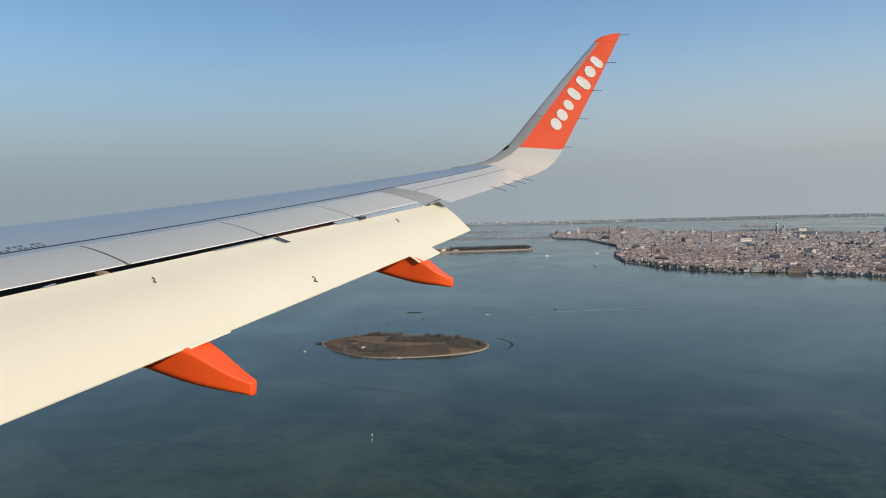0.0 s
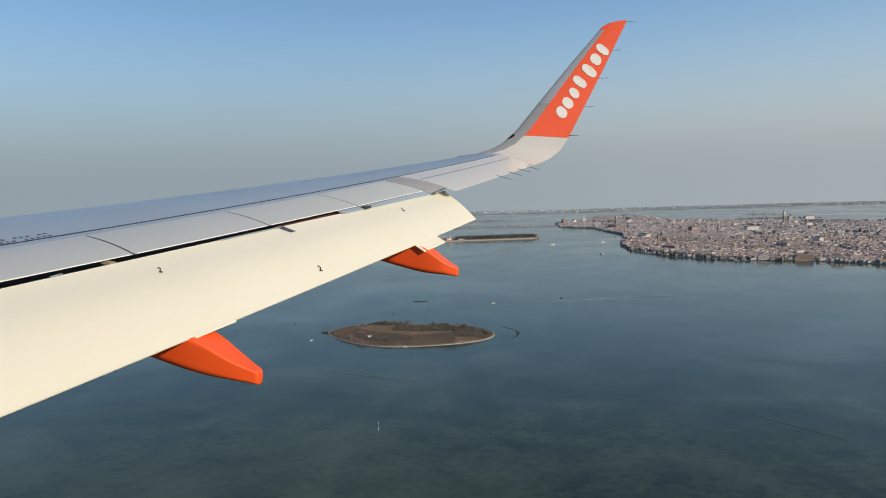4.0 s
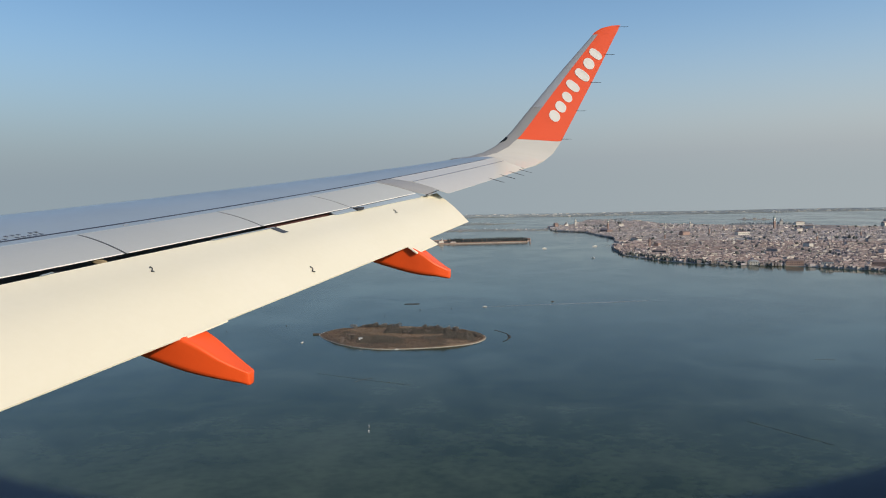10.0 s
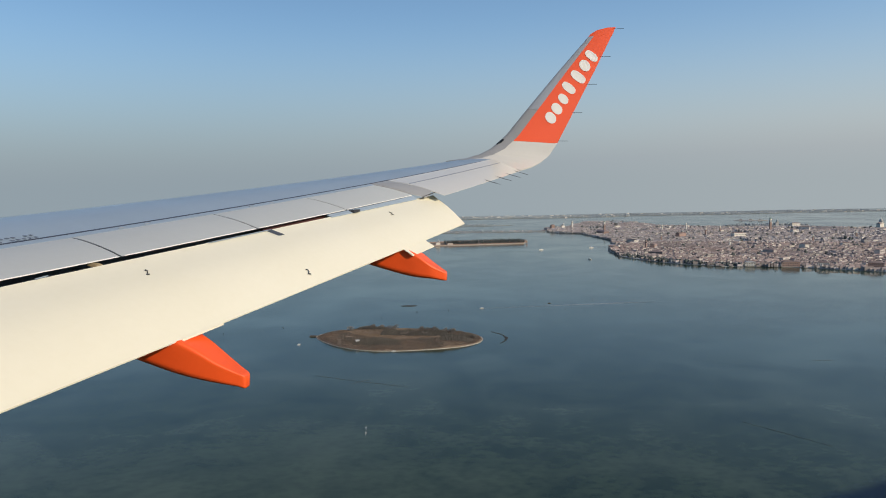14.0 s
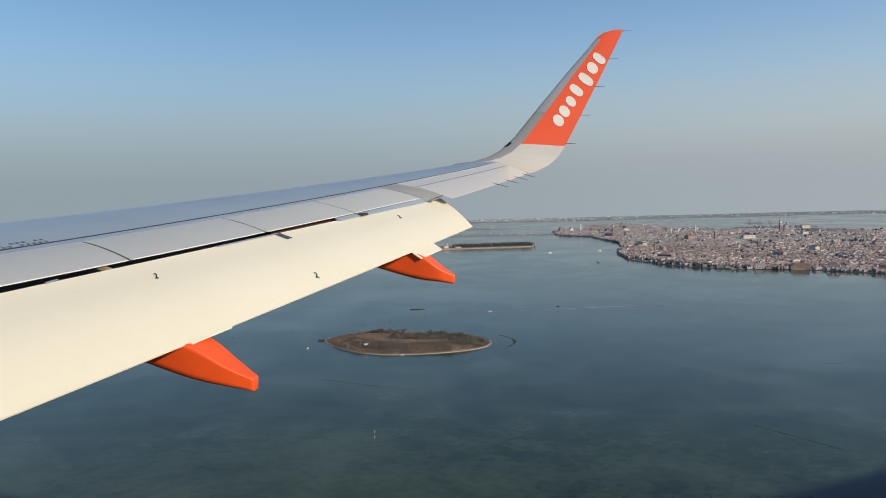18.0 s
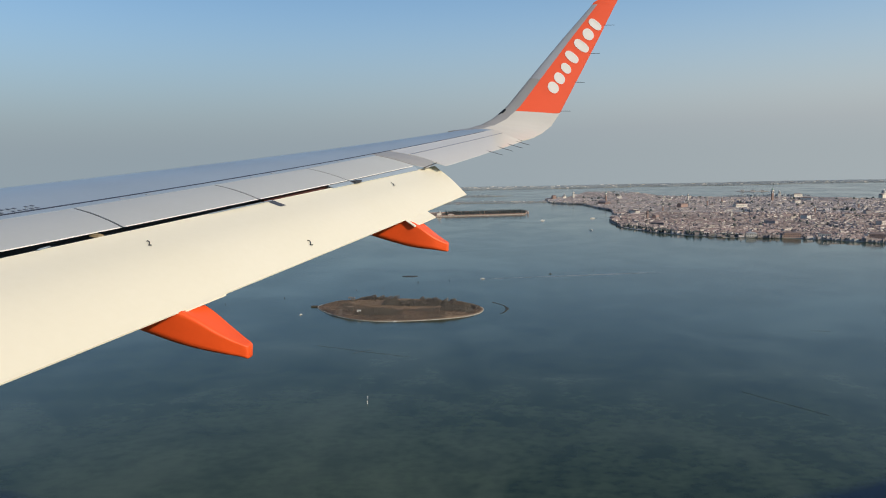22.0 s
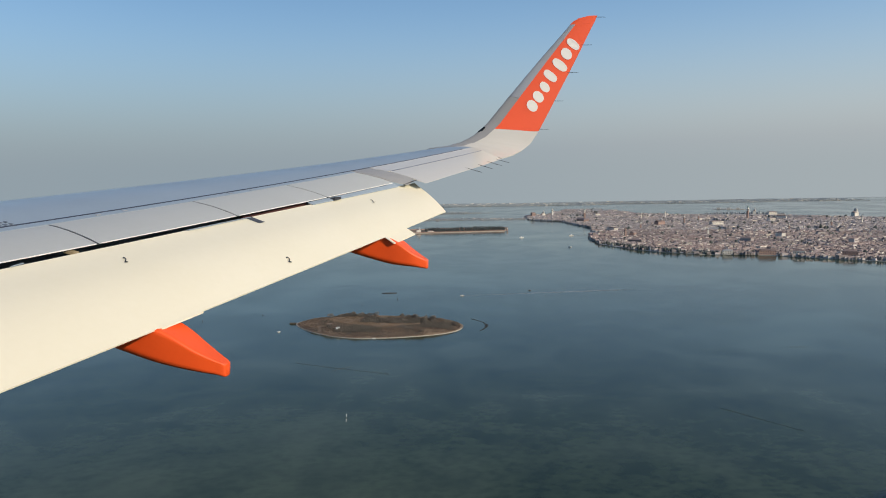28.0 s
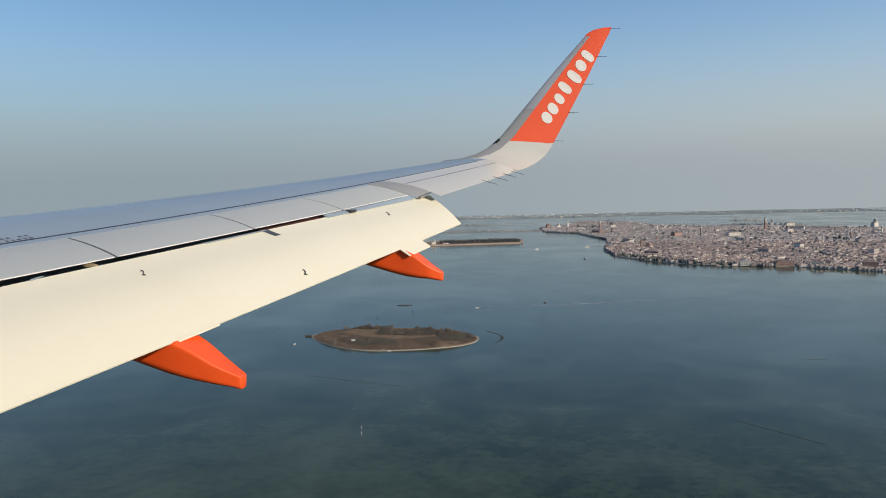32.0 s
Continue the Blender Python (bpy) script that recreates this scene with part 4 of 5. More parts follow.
def church(label, x, y, length, wide, height, dome, turn, walls, cover):
    e = thing("church", label, "church", pose(x, y, 0.6, 0, 0, turn))
    part("nave", box("nave", length, wide, height, walls, (0, 0, height / 2), 0.05), e)
    v = [(-length / 2, -wide / 2 - 0.2, height), (length / 2, -wide / 2 - 0.2, height), (length / 2, wide / 2 + 0.2, height), (-length / 2, wide / 2 + 0.2, height), (-length / 2, 0, height + wide * 0.3), (length / 2, 0, height + wide * 0.3)]
    part("roof", mesh_of("roof", v, [(0, 1, 5, 4), (2, 3, 4, 5), (1, 2, 5), (3, 0, 4), (3, 2, 1, 0)], TILE_1), e)
    if dome:
        bm = bmesh.new()
        bmesh.ops.create_cone(bm, cap_ends=True, segments=16, radius1=dome, radius2=dome, depth=dome * 1.3, matrix=Matrix.Translation((length * 0.2, 0, height + dome * 0.6)))
        part("drum", bm_mesh("drum", bm, walls), e)
        bm = bmesh.new()
        bmesh.ops.create_uvsphere(bm, u_segments=18, v_segments=10, radius=dome * 1.05, matrix=Matrix.Translation((length * 0.2, 0, height + dome * 1.2)) @ Matrix.Diagonal((1, 1, 1.15, 1)))
        top = part("dome", bm_mesh("dome", bm, cover, True), e)
        part("lantern", rod("lantern", (length * 0.2, 0, height + dome * 2.3), (length * 0.2, 0, height + dome * 3.1), dome * 0.2, dome * 0.05, walls, 8), top)
    return e


church("large pale domed church beside the basin", 990, 1640, 16, 9, 8, 4.2, 30, MARBLE, LEAD)
church("white church with pediment on the basin island", 814, 1760, 12, 7, 8, 2.6, 70, MARBLE, LEAD)
church("brick church with tiled roof near the quay", 350, 1190, 18, 7, 7, 0, 60, BRICK, TILE_1)
church("great brick basilica among the roofs", 470, 1420, 24, 9, 9, 2.6, 40, BRICK, LEAD)
church("church with a green copper dome by the railway", 640, 880, 14, 8, 7, 3.6, 20, MARBLE, COPPER)
church("domed church at the far end of the town", 304, 1792, 11, 6, 6, 3.0, 35, MARBLE, LEAD)
church("pale church facade in the far quarter", 430, 1760, 12, 6, 7, 2.0, 15, MARBLE, LEAD)


def block(label, x, y, w, d, h, turn, wall, roof):
    e = thing("large_building", label, "building", pose(x, y, 0.6, 0, 0, turn))
    front = part("wall", box("wall", w, d, h, wall, (0, 0, h / 2), 0.04), e)
    v = [(-w / 2 - 0.2, -d / 2 - 0.2, h - 0.02), (w / 2 + 0.2, -d / 2 - 0.2, h - 0.02), (w / 2 + 0.2, d / 2 + 0.2, h - 0.02), (-w / 2 - 0.2, d / 2 + 0.2, h - 0.02), (-w / 2 + d * 0.4, 0, h + d * 0.22), (w / 2 - d * 0.4, 0, h + d * 0.22)]
    part("roof", mesh_of("roof", v, [(0, 1, 5, 4), (2, 3, 4, 5), (1, 2, 5), (3, 0, 4), (3, 2, 1, 0)], roof), e)
    n = max(int(w / 2.0), 2)
    for z in (h * 0.3, h * 0.7):
        for k in range(n):
            part("window", box("window", 0.7, 0.06, h * 0.2, PANE), front, "", pose(-w / 2 + w * (k + 0.5) / n, -d / 2 - 0.012, z))
    return e


block("long pale palace above the roofs", 573, 1398, 26, 9, 9, 15, MARBLE, TILE_1)
block("cream waterfront palace on the quay", 468, 888, 14, 7, 6.0, -30, MARBLE, TILE_1)
block("white boat shed on the quay", 390, 915, 12, 7, 5.0, -18, MARBLE, LEAD)
block("long tan brick building on the quay", 320, 1072, 20, 8, 6.0, -40, PLASTER_1, TILE_1)
block("long cream customs building on the quay", 562, 818, 24, 7, 4.5, -28, MARBLE, TILE_1)
block("long low white building on the quay", 604, 796, 22, 6, 3.8, -28, MARBLE, TILE_1)
block("pale hospital block beside the shore", 345, 1300, 24, 8, 7, -75, MARBLE, TILE_1)
block("reddish brick warehouse on the quay", 436, 905, 20, 8, 5.5, -14, BRICK, TILE_1)
block("long arsenal sheds beside the water", 350, 1560, 40, 12, 7, -80, BRICK, TILE_1)
block("tall square brick mill at the town's far point", 276, 1768, 9, 8, 11, 20, BRICK, TILE_1)
block("cream palace on the basin island", 850, 1745, 22, 8, 6, 10, MARBLE, TILE_1)
block("brown apartment block near the shore", 520, 868, 16, 9, 7, -30, BRICK, TILE_1)
for k, (x, y) in enumerate(((640, 1150), (720, 1480), (610, 1010), (820, 1250), (700, 1200), (560, 1120), (480, 1060), (780, 1560), (880, 1050))):
    block("pale palace rising among the roofs", x, y, 12 + k % 4 * 3, 7, 7 + k % 3, 20 * k, MARBLE if k % 2 else PLASTER_1, TILE_1)


# ---- plants ----
def leaf_mesh(name, seed, blobs, leaf, mat, count):
    """A crown of many small leaf clumps scattered through several uneven lobes."""
    rs = np.random.RandomState(seed)
    v, f = [], []
    for cx, cy, cz, rx, rz in blobs:
        for _ in range(count):
            q = rs.normal(size=3)
            q /= np.linalg.norm(q)
            q *= rs.uniform(0.45, 1.05) ** 0.6
            c = np.array([cx + q[0] * rx, cy + q[1] * rx, cz + q[2] * rz])
            a, b = rs.normal(size=3), rs.normal(size=3)
            a = a / np.linalg.norm(a) * leaf * rs.uniform(0.6, 1.4)
            b = b / np.linalg.norm(b) * leaf * rs.uniform(0.6, 1.4)
            i = len(v)
            v += [c - a, c + b, c + a, c - b]
            f.append((i, i + 1, i + 2, i + 3))
    return mesh_of(name, v, f, mat)


def cypress_model(seed):
    e = thing("cypress_tree", "columnar cypress on the walled cemetery island, lightened for haze", "tree", pose(0, 0, 0), "cypresses of the cemetery island")
    part("trunk", rod("trunk", (0, 0, 0), (0, 0, 3.0), 0.22, 0.10, TWIG), e)
    blobs = [(0, 0, 1.6, 0.95, 1.2), (0.1, 0, 3.0, 1.0, 1.4), (0, 0.1, 4.6, 0.8, 1.3), (0, 0, 5.9, 0.45, 1.0)]
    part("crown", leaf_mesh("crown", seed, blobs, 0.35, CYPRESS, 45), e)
    return e


def shrub_model(seed, tall, name, label, group):
    rs = random.Random(seed)
    e = thing(name, label, "tree" if tall else "shrub", pose(0, 0, 0), group)
    h = 3.2 if tall else 1.3
    part("trunk", rod("trunk", (0, 0, 0), (0.1, 0, h * 0.6), 0.12, 0.05, TWIG, 5), e)
    for k in range(3 if tall else 0):
        a = rs.uniform(0, 6.28)
        part("limb", rod("limb", (0.03, 0, h * 0.3), (math.cos(a) * h * 0.28, math.sin(a) * h * 0.28, h * 0.8), 0.05, 0.02, TWIG, 4), e)
    blobs = [(rs.uniform(-0.5, 0.5) * h * 0.5, rs.uniform(-0.5, 0.5) * h * 0.5, h * rs.uniform(0.35, 0.85), h * rs.uniform(0.25, 0.4), h * rs.uniform(0.2, 0.3)) for _ in range(5)]
    part("crown", leaf_mesh("crown", seed, blobs, 0.15 if tall else 0.14, SCRUB, 120 if tall else 60), e)
    return e


# ---- the walled cemetery island ----
CEM = [(-14, 1330), (60, 1338), (158, 1352), (172, 1420), (60, 1425), (-20, 1405)]
land("ground_cemetery", CEM, 0.9, "flat walled cemetery island ground", top=GRASS, step=40, amount=0.5, seed=9)
wall_brick = thing("island_wall", "low reddish brick wall round the cemetery island", "wall", pose(0, 0, 0))
for (x0, y0), (x1, y1) in zip(CEM, CEM[1:] + CEM[:1]):
    L, a = math.hypot(x1 - x0, y1 - y0), math.atan2(y1 - y0, x1 - x0)
    part("wall_length", box("wall_length", L, 0.4, 1.5, BRICK, (L / 2, 0, 0)), wall_brick, "", pose(x0, y0, 1.55, 0, 0, math.degrees(a)))
church("white island church with a domed chapel", 0, 1343, 8, 5, 5, 1.8, 10, MARBLE, LEAD)
block("low pale building on the cemetery island", 22, 1344, 10, 5, 3, 8, MARBLE, TILE_1)
tower("corner_turret", "small pink corner turret on the island wall", 164, 1358, 6, 2.2, BRICK, MARBLE, TILE_1)
cyp = [cypress_model(s) for s in (1, 2, 3)]
rs = random.Random(5)
spots = [(lerp(14, 160, k / 34) + rs.uniform(-1.5, 1.5), lerp(1346, 1364, k / 34) + r * 13 + rs.uniform(-3, 3)) for r in range(4) for k in range(35)]
for k, (x, y) in enumerate(spots):
    m = pose(x, y, 0.9, 0, 0, rs.uniform(0, 360)) @ Matrix.Diagonal((1.6, 1.6, rs.uniform(0.7, 1.1), 1))
    if k < 3:
        cyp[k].matrix_basis = m
    else:
        c = copy_thing(cyp[k % 3], Matrix.Identity(4))
        c.matrix_basis = m

# ---- the brown marsh island ----
ISL_X, ISL_Y, ISL_TURN = -29.5, 512.0, radians(-11)


def isl(x, y):
    """A place on the island, from its own axes."""
    c, s = math.cos(ISL_TURN), math.sin(ISL_TURN)
    return ISL_X + c * x - s * y, ISL_Y + s * x + c * y


def island_edge(a):
    """Half-widths of the island: long, pointed to the west, blunt to the east."""
    c, s = math.cos(a), math.sin(a)
    wide = 59.5
    deep = (40.0 if s < 0 else 35.0) * (1.0 + 0.05 * math.sin(3 * a + 1))
    return wide * math.copysign(abs(c) ** 1.05, c), deep * math.copysign(abs(s) ** (1.5 if c < 0 and s < 0 else 0.97), s)


def island_height(x, y, r):
    """A raised bank along the near shore, a grassy trough behind it, a low ridge at the back."""
    edge = 1.0 - min(max((r - 0.80) / 0.20, 0), 1) ** 2
    near = math.exp(-((y + 23) / 9.0) ** 2) * 2.2 + math.exp(-((y - 20) / 9.0) ** 2) * 0.8
    return 0.4 + edge * (0.7 + near + 0.4 * noise.noise(Vector((x * 0.05, y * 0.07, 2.0)))) + 0.15 * noise.noise(Vector((x * 0.3, y * 0.3, 5.0)))


N_A, N_R = 128, 26
rows = []
for i in range(N_R + 1):
    r = i / N_R
    row = []
    for j in range(N_A):
        a = 2 * math.pi * j / N_A
        ex, ey = island_edge(a)
        x, y = ex * r, ey * r
        row.append((*isl(x, y), island_height(x, y, r)))
    rows.append(row)
rows.append([(x, y, -0.4) for x, y, z in rows[-1]])
island = new("ground_marsh_island", grid_mesh("ground_marsh_island", rows, GRASS, close=True))
tagged(island, "low brown grassy marsh island", "island", kind="structure")
bank = thing("shore_bank", "pale stone bank round the marsh island", "sea wall", pose(0, 0, 0))
rs = random.Random(8)
bank_stone_mesh = box("stone", 1.0, 1.0, 0.8, STONE, bevel=0.08)
for j in range(180):
    a = 2 * math.pi * j / 180
    ex, ey = island_edge(a)
    if math.sin(a) < 0.25:
        x1, y1 = island_edge(a + 2 * math.pi / 180)
        L = math.hypot(x1 - ex, y1 - ey)
        o = part("stone", bank_stone_mesh, bank, "", pose(*isl((ex + x1) / 2 * 1.008, (ey + y1) / 2 * 1.012), 0.12 + rs.uniform(-0.05, 0.05), 0, 0, math.degrees(math.atan2(y1 - ey, x1 - ex) + ISL_TURN) + rs.uniform(-4, 4)))
        o.scale = (L * 1.02, rs.uniform(0.3, 0.55), 0.5)
part("jetty", box("jetty", 5.0, 1.6, 1.1, TWIG, bevel=0.1), bank, "dark timber jetty at the point", pose(*isl(-62.5, 0), 0.3, 0, 0, -7))

shrubs = [shrub_model(s, False, "shrub", "leafless brown winter shrub on the marsh island", "shrubs of the marsh island") for s in (11, 12, 13, 14)]
trees = [shrub_model(s, True, "bare_tree", "small bare grey-brown tree on the marsh island", "trees of the marsh island") for s in (21, 22, 23)]
rs = random.Random(14)
placed = {"shrub": 0, "tree": 0}


def plant(kind, model, x, y, size):
    ex, ey = island_edge(math.atan2(y / 36, x / 61))
    r = math.hypot(x, y) / max(math.hypot(ex, ey), 1e-6)
    m = pose(*isl(x, y), island_height(x, y, min(r, 1)) - (0.9 * size if kind == "tree" else 0.1), 0, 0, rs.uniform(0, 360)) @ Matrix.Diagonal((size, size, size * rs.uniform(0.75, 1.1), 1))
    n = placed[kind]
    placed[kind] += 1
    o = model[n] if n < len(model) else copy_thing(model[n % len(model)], Matrix.Identity(4))
    o.matrix_basis = m


for _ in range(34):   # the thicket across the middle
    plant("shrub", shrubs, rs.uniform(-10, 30), 11 + rs.uniform(-4, 5), rs.uniform(1.0, 1.8))
for _ in range(16):   # the north-west corner
    plant("shrub", shrubs, -24 + rs.uniform(-9, 9), 24 + rs.uniform(-2, 2), rs.uniform(1.0, 1.7))
for _ in range(14):   # the eastern end
    a = rs.uniform(-0.4, 0.5)
    ex, ey = island_edge(a)
    k = rs.uniform(0.6, 0.85)
    plant("shrub", shrubs, ex * k, ey * k, rs.uniform(0.8, 1.4))
for x, y in ((17, 20), (19, 18), (21, 20), (34, 14), (36, 15), (31, 17), (-14, 26), (-19, 25), (-28, 22), (54, 5), (15, 17), (-8, 24), (24, 18), (20, 16), (23, 20), (35, 17), (-24, 23), (-32, 21), (-39, 17), (55, 1)):
    plant("tree", trees, x + rs.uniform(-1, 1), y + rs.uniform(-1, 1), rs.uniform(1.05, 1.6))
rsn = np.random.RandomState(6)


def brush(name, label, category, count, where, low, high, mat, wide=0.5):
    """Fine upright growth over part of the island, in one mesh: where(x, y, r) gives its height's share or 0."""
    v, f = [], []
    for _ in range(count):
        a, k = rsn.uniform(0, 2 * math.pi), math.sqrt(rsn.uniform(0, 0.98))
        ex, ey = island_edge(a)
        x, y = ex * k, ey * k
        q = where(x, y, k) * (0.65 + 0.9 * noise.noise(Vector((x * 0.16, y * 0.16, 9.0))))
        if q <= 0.05:
            continue
        z, t = island_height(x, y, k), rsn.uniform(0, 3.14)
        h = lerp(low, high, q * rsn.uniform(0.5, 1.0))
        for lift in (0.0, 0.45):
            c, d = math.cos(t + lift * 3) * wide * rsn.uniform(0.5, 1), math.sin(t + lift * 3) * wide * rsn.uniform(0.5, 1)
            j, zz = rsn.uniform(-0.3, 0.3, 2) * wide, z + h * lift
            i = len(v)
            gx, gy = isl(x, y)
            v += [(gx + j[0] - c, gy + j[1] - d, zz - 0.05), (gx + j[0] + c, gy + j[1] + d, zz), (gx + j[0] + c * 0.6, gy + j[1] + d * 0.6, zz + h * 0.6), (gx + j[0] - c * 0.5, gy + j[1] - d * 0.5, zz + h * 0.5)]
            f.append((i, i + 1, i + 2, i + 3))
    return tagged(new(name, mesh_of(name, v, f, mat)), label, category, kind="stuff")


REED = material("dry_reed", (0.25, 0.175, 0.12), (0.16, 0.12, 0.085), 0.95, scale=0.08, fine=2, vary="island", spread=0.2)
BRUSH = material("brown_winter_brush", (0.165, 0.125, 0.104), (0.13, 0.104, 0.088), 0.95, scale=0.08, fine=2, vary="island", spread=0.18)
THICKET = material("grey_green_thicket", (0.136, 0.123, 0.107), (0.11, 0.101, 0.09), 0.95, scale=0.1, fine=2, vary="island", spread=0.18)


def clump(x, y):
    return max(0.0, min(1.0, 1.6 * noise.noise(Vector((x * 0.06, y * 0.09, 4.0))) + 0.45))


def near_slope(x, y):
    return 1.0 if y < -8 + 0.012 * x * x or x > 38 else 0.0


brush("dry_grass", "dry brown grass and reed tufts on the marsh island", "grass", 30000, lambda x, y, r: 0.6, 0.10, 0.42, REED, 0.26)
brush("winter_brush", "brown leafless brush along the marsh island's bank", "brush", 22000, lambda x, y, r: 0.8 * near_slope(x, y) * (r < 0.985), 0.15, 1.15, BRUSH, 0.26)
brush("dark_scrub", "dark scrub in clumps on the marsh island's bank", "brush", 8000, lambda x, y, r: 1.2 * near_slope(x, y) * (r < 0.975) * clump(x, y) * (x > -42), 0.2, 1.5, THICKET, 0.28)
brush("thicket", "dark grey-green thicket across the marsh island", "brush", 70000, lambda x, y, r: 1.3 * math.exp(-((y - 11) / 5.0) ** 4) * (-14 < x < 33) + 0.9 * math.exp(-((x + 25) / 11) ** 4) * (20 < y < 29) + 0.9 * math.exp(-((x - 42) / 10) ** 4) * (-14 < y < 8) + 0.8 * math.exp(-((x + 7) / 13) ** 4) * (-32 < y < -22), 0.3, 2.5, THICKET, 0.26)
hut = thing("hut", "small white hut among the shrubs", "hut", pose(*isl(-21, -27), island_height(-21, -27, 0.8) - 0.1, 0, 0, 9))
part("wall", box("wall", 2.4, 1.6, 1.1, HULL, (0, 0, 0.55), 0.03), hut)
part("roof", mesh_of("roof", [(-1.35, -0.95, 1.08), (1.35, -0.95, 1.08), (1.35, 0.95, 1.08), (-1.35, 0.95, 1.08), (-1.35, 0, 1.6), (1.35, 0, 1.6)], [(0, 1, 5, 4), (2, 3, 4, 5), (1, 2, 5), (3, 0, 4), (3, 2, 1, 0)], LEAD), hut)

# the sunken dyke off its eastern end
dyke = thing("sunken_dyke", "curved line of dark stones awash beside the island", "dyke", pose(0, 0, 0))
dyke_stone = box("stone", 1.0, 0.7, 0.5, MUD, bevel=0.12)
for k in range(46):
    t = k / 45
    x = 30 + 16.5 * math.sin(math.pi * (0.15 + 0.62 * t))
    y = lerp(530, 490, t)
    o = part("stone", dyke_stone, dyke, "", pose(x + rs.uniform(-0.4, 0.4), y, 0.0, 0, 0, rs.uniform(0, 180)))
    s = rs.uniform(0.6, 1.5) * (1.6 if 0.45 < t < 0.75 else 0.8)
    o.scale = (s, s, 0.8)
# the mud islet beyond
r = [(-27 + 6.8 * math.cos(a) * (1 + 0.1 * math.sin(3 * a)), 655 + 3.0 * math.sin(a)) for a in np.linspace(0, 2 * math.pi, 40, endpoint=False)]
tagged(new("ground_mud_islet", slab("ground_mud_islet", [(float(x), float(y)) for x, y in r], -0.4, 0.22, MUD, MUD)), "small dark mud islet", "island", kind="structure")


# ---- marks, nets and boats ----
def pile_mark(x, y, group="channel marks"):
    e = thing("channel_mark", "dark bundle of oak piles marking the channel", "pile", pose(x, y, 0), group)
    for k in range(3):
        a = 2.1 * k
        part("pile", rod("pile", (math.cos(a) * 0.35, math.sin(a) * 0.35, -1), (math.cos(a) * 0.1, math.sin(a) * 0.1, 1.1 if k else 1.4), 0.11, 0.08, PILE, 6), e)
    return e


first_mark = pile_mark(-19, 622)
for x, y in ((8, 628), (-68, 588), (-47, 595), (203, 848), (196, 792), (195, 764), (184, 715), (186, 886), (142, 674), (108, 624), (190, 818), (195, 783), (195, 746), (195, 730), (240, 905), (-120, 560), (-160, 540)):
    copy_thing(first_mark, pose(x, y, 0, 0, 0, x * 7) @ Matrix.Diagonal((0.8, 0.8, 0.7, 1)))
white_mark = thing("water_marker", "white painted pole marker in the water", "marker", pose(-33, 316, 0), "white markers")
part("pole", rod("pole", (0, 0, -1), (0, 0, 0.9), 0.10, 0.08, HULL), white_mark)
part("top_mark", rod("top_mark", (0, 0, 0.9), (0, 0, 1.25), 0.22, 0.05, HULL), white_mark)
copy_thing(white_mark, pose(-32.4, 309, 0))


def net_line(points, label):
    e = thing("fishing_net_stakes", label, "net", pose(0, 0, 0))
    stake = rod("stake", (0, 0, -0.5), (0, 0, 0.5), 0.06, 0.04, PILE, 5)
    for (x0, y0), (x1, y1) in zip(points, points[1:]):
        L = math.hypot(x1 - x0, y1 - y0)
        n = max(int(L / 1.6), 1)
        for k in range(n):
            part("stake", stake, e, "", pose(lerp(x0, x1, k / n), lerp(y0, y1, k / n), 0))
        part("net", box("net", L, 0.03, 0.06, PILE, (L / 2, 0, 0)), e, "dark net between the stakes", pose(x0, y0, 0.1, 0, 0, math.degrees(math.atan2(y1 - y0, x1 - x0))))
    return e


net_line([(-71, 412), (-44, 397), (-17, 384)], "line of fishing-net stakes standing in shallow water")
net_line([(-48, 393), (-44, 397), (-38, 401)], "short cross line of fishing-net stakes")
net_line([(133, 316), (155, 284)], "line of fishing-net stakes in open water")
net_line([(219, 425.6), (230, 424)], "short low row of net stakes far out in open water")


def boat(x, y, turn, size, label, wake=0.0, hull=None):
    hull = hull or HULL
    e = thing("motor_boat", label, "boat", pose(x, y, 0, 0, 0, turn) @ Matrix.Diagonal((size, size, size, 1)))
    rows = []
    for t, w, z in ((-1.0, 0.36, 0.0), (-0.5, 0.42, 0.0), (0.1, 0.40, 0.02), (0.6, 0.25, 0.08), (1.0, 0.02, 0.16)):
        rows.append([(t * 1.6, -w, 0.42 + z), (t * 1.6, -w * 0.6, -0.08), (t * 1.6, w * 0.6, -0.08), (t * 1.6, w, 0.42 + z)])
    part("hull", grid_mesh("hull", rows, hull, close=True, caps=True, smooth=False), e)
    part("cabin", box("cabin", 1.0, 0.55, 0.4, hull, (-0.1, 0, 0.6), 0.08), e)
    if wake:
        v = [(-1.5, -0.15, 0.03), (-1.5, 0.15, 0.03), (-wake, 2.4, 0.03), (-wake * 0.7, 0.3, 0.03), (-wake, -2.4, 0.03)]
        part("wake", mesh_of("wake", v, [(0, 3, 1), (1, 3, 2), (0, 4, 3)], FOAM), e, "thin pale wake on the water")
    return e


boat(37, 634, 187, 1.1, "white motor boat running with a long wake", wake=150)
boat(-96, 497, 60, 0.9, "small white boat lying near the island")
boat(-30, 470.5, 10, 0.85, "white boat moored at the island's bank")
boat(258, 1235, 200, 2.6, "white water bus crossing towards the town", wake=14)
boat(170, 1210, 20, 2.4, "dark-windowed barge on the lagoon")
boat(215, 1040, 120, 2.0, "small white boat off the quay")
boat(99, 655, 10, 0.9, "small dark boat drifting beside the wake", hull=PILE)

# ---- far islands and the barrier coast ----
rsn = np.random.RandomState(4)


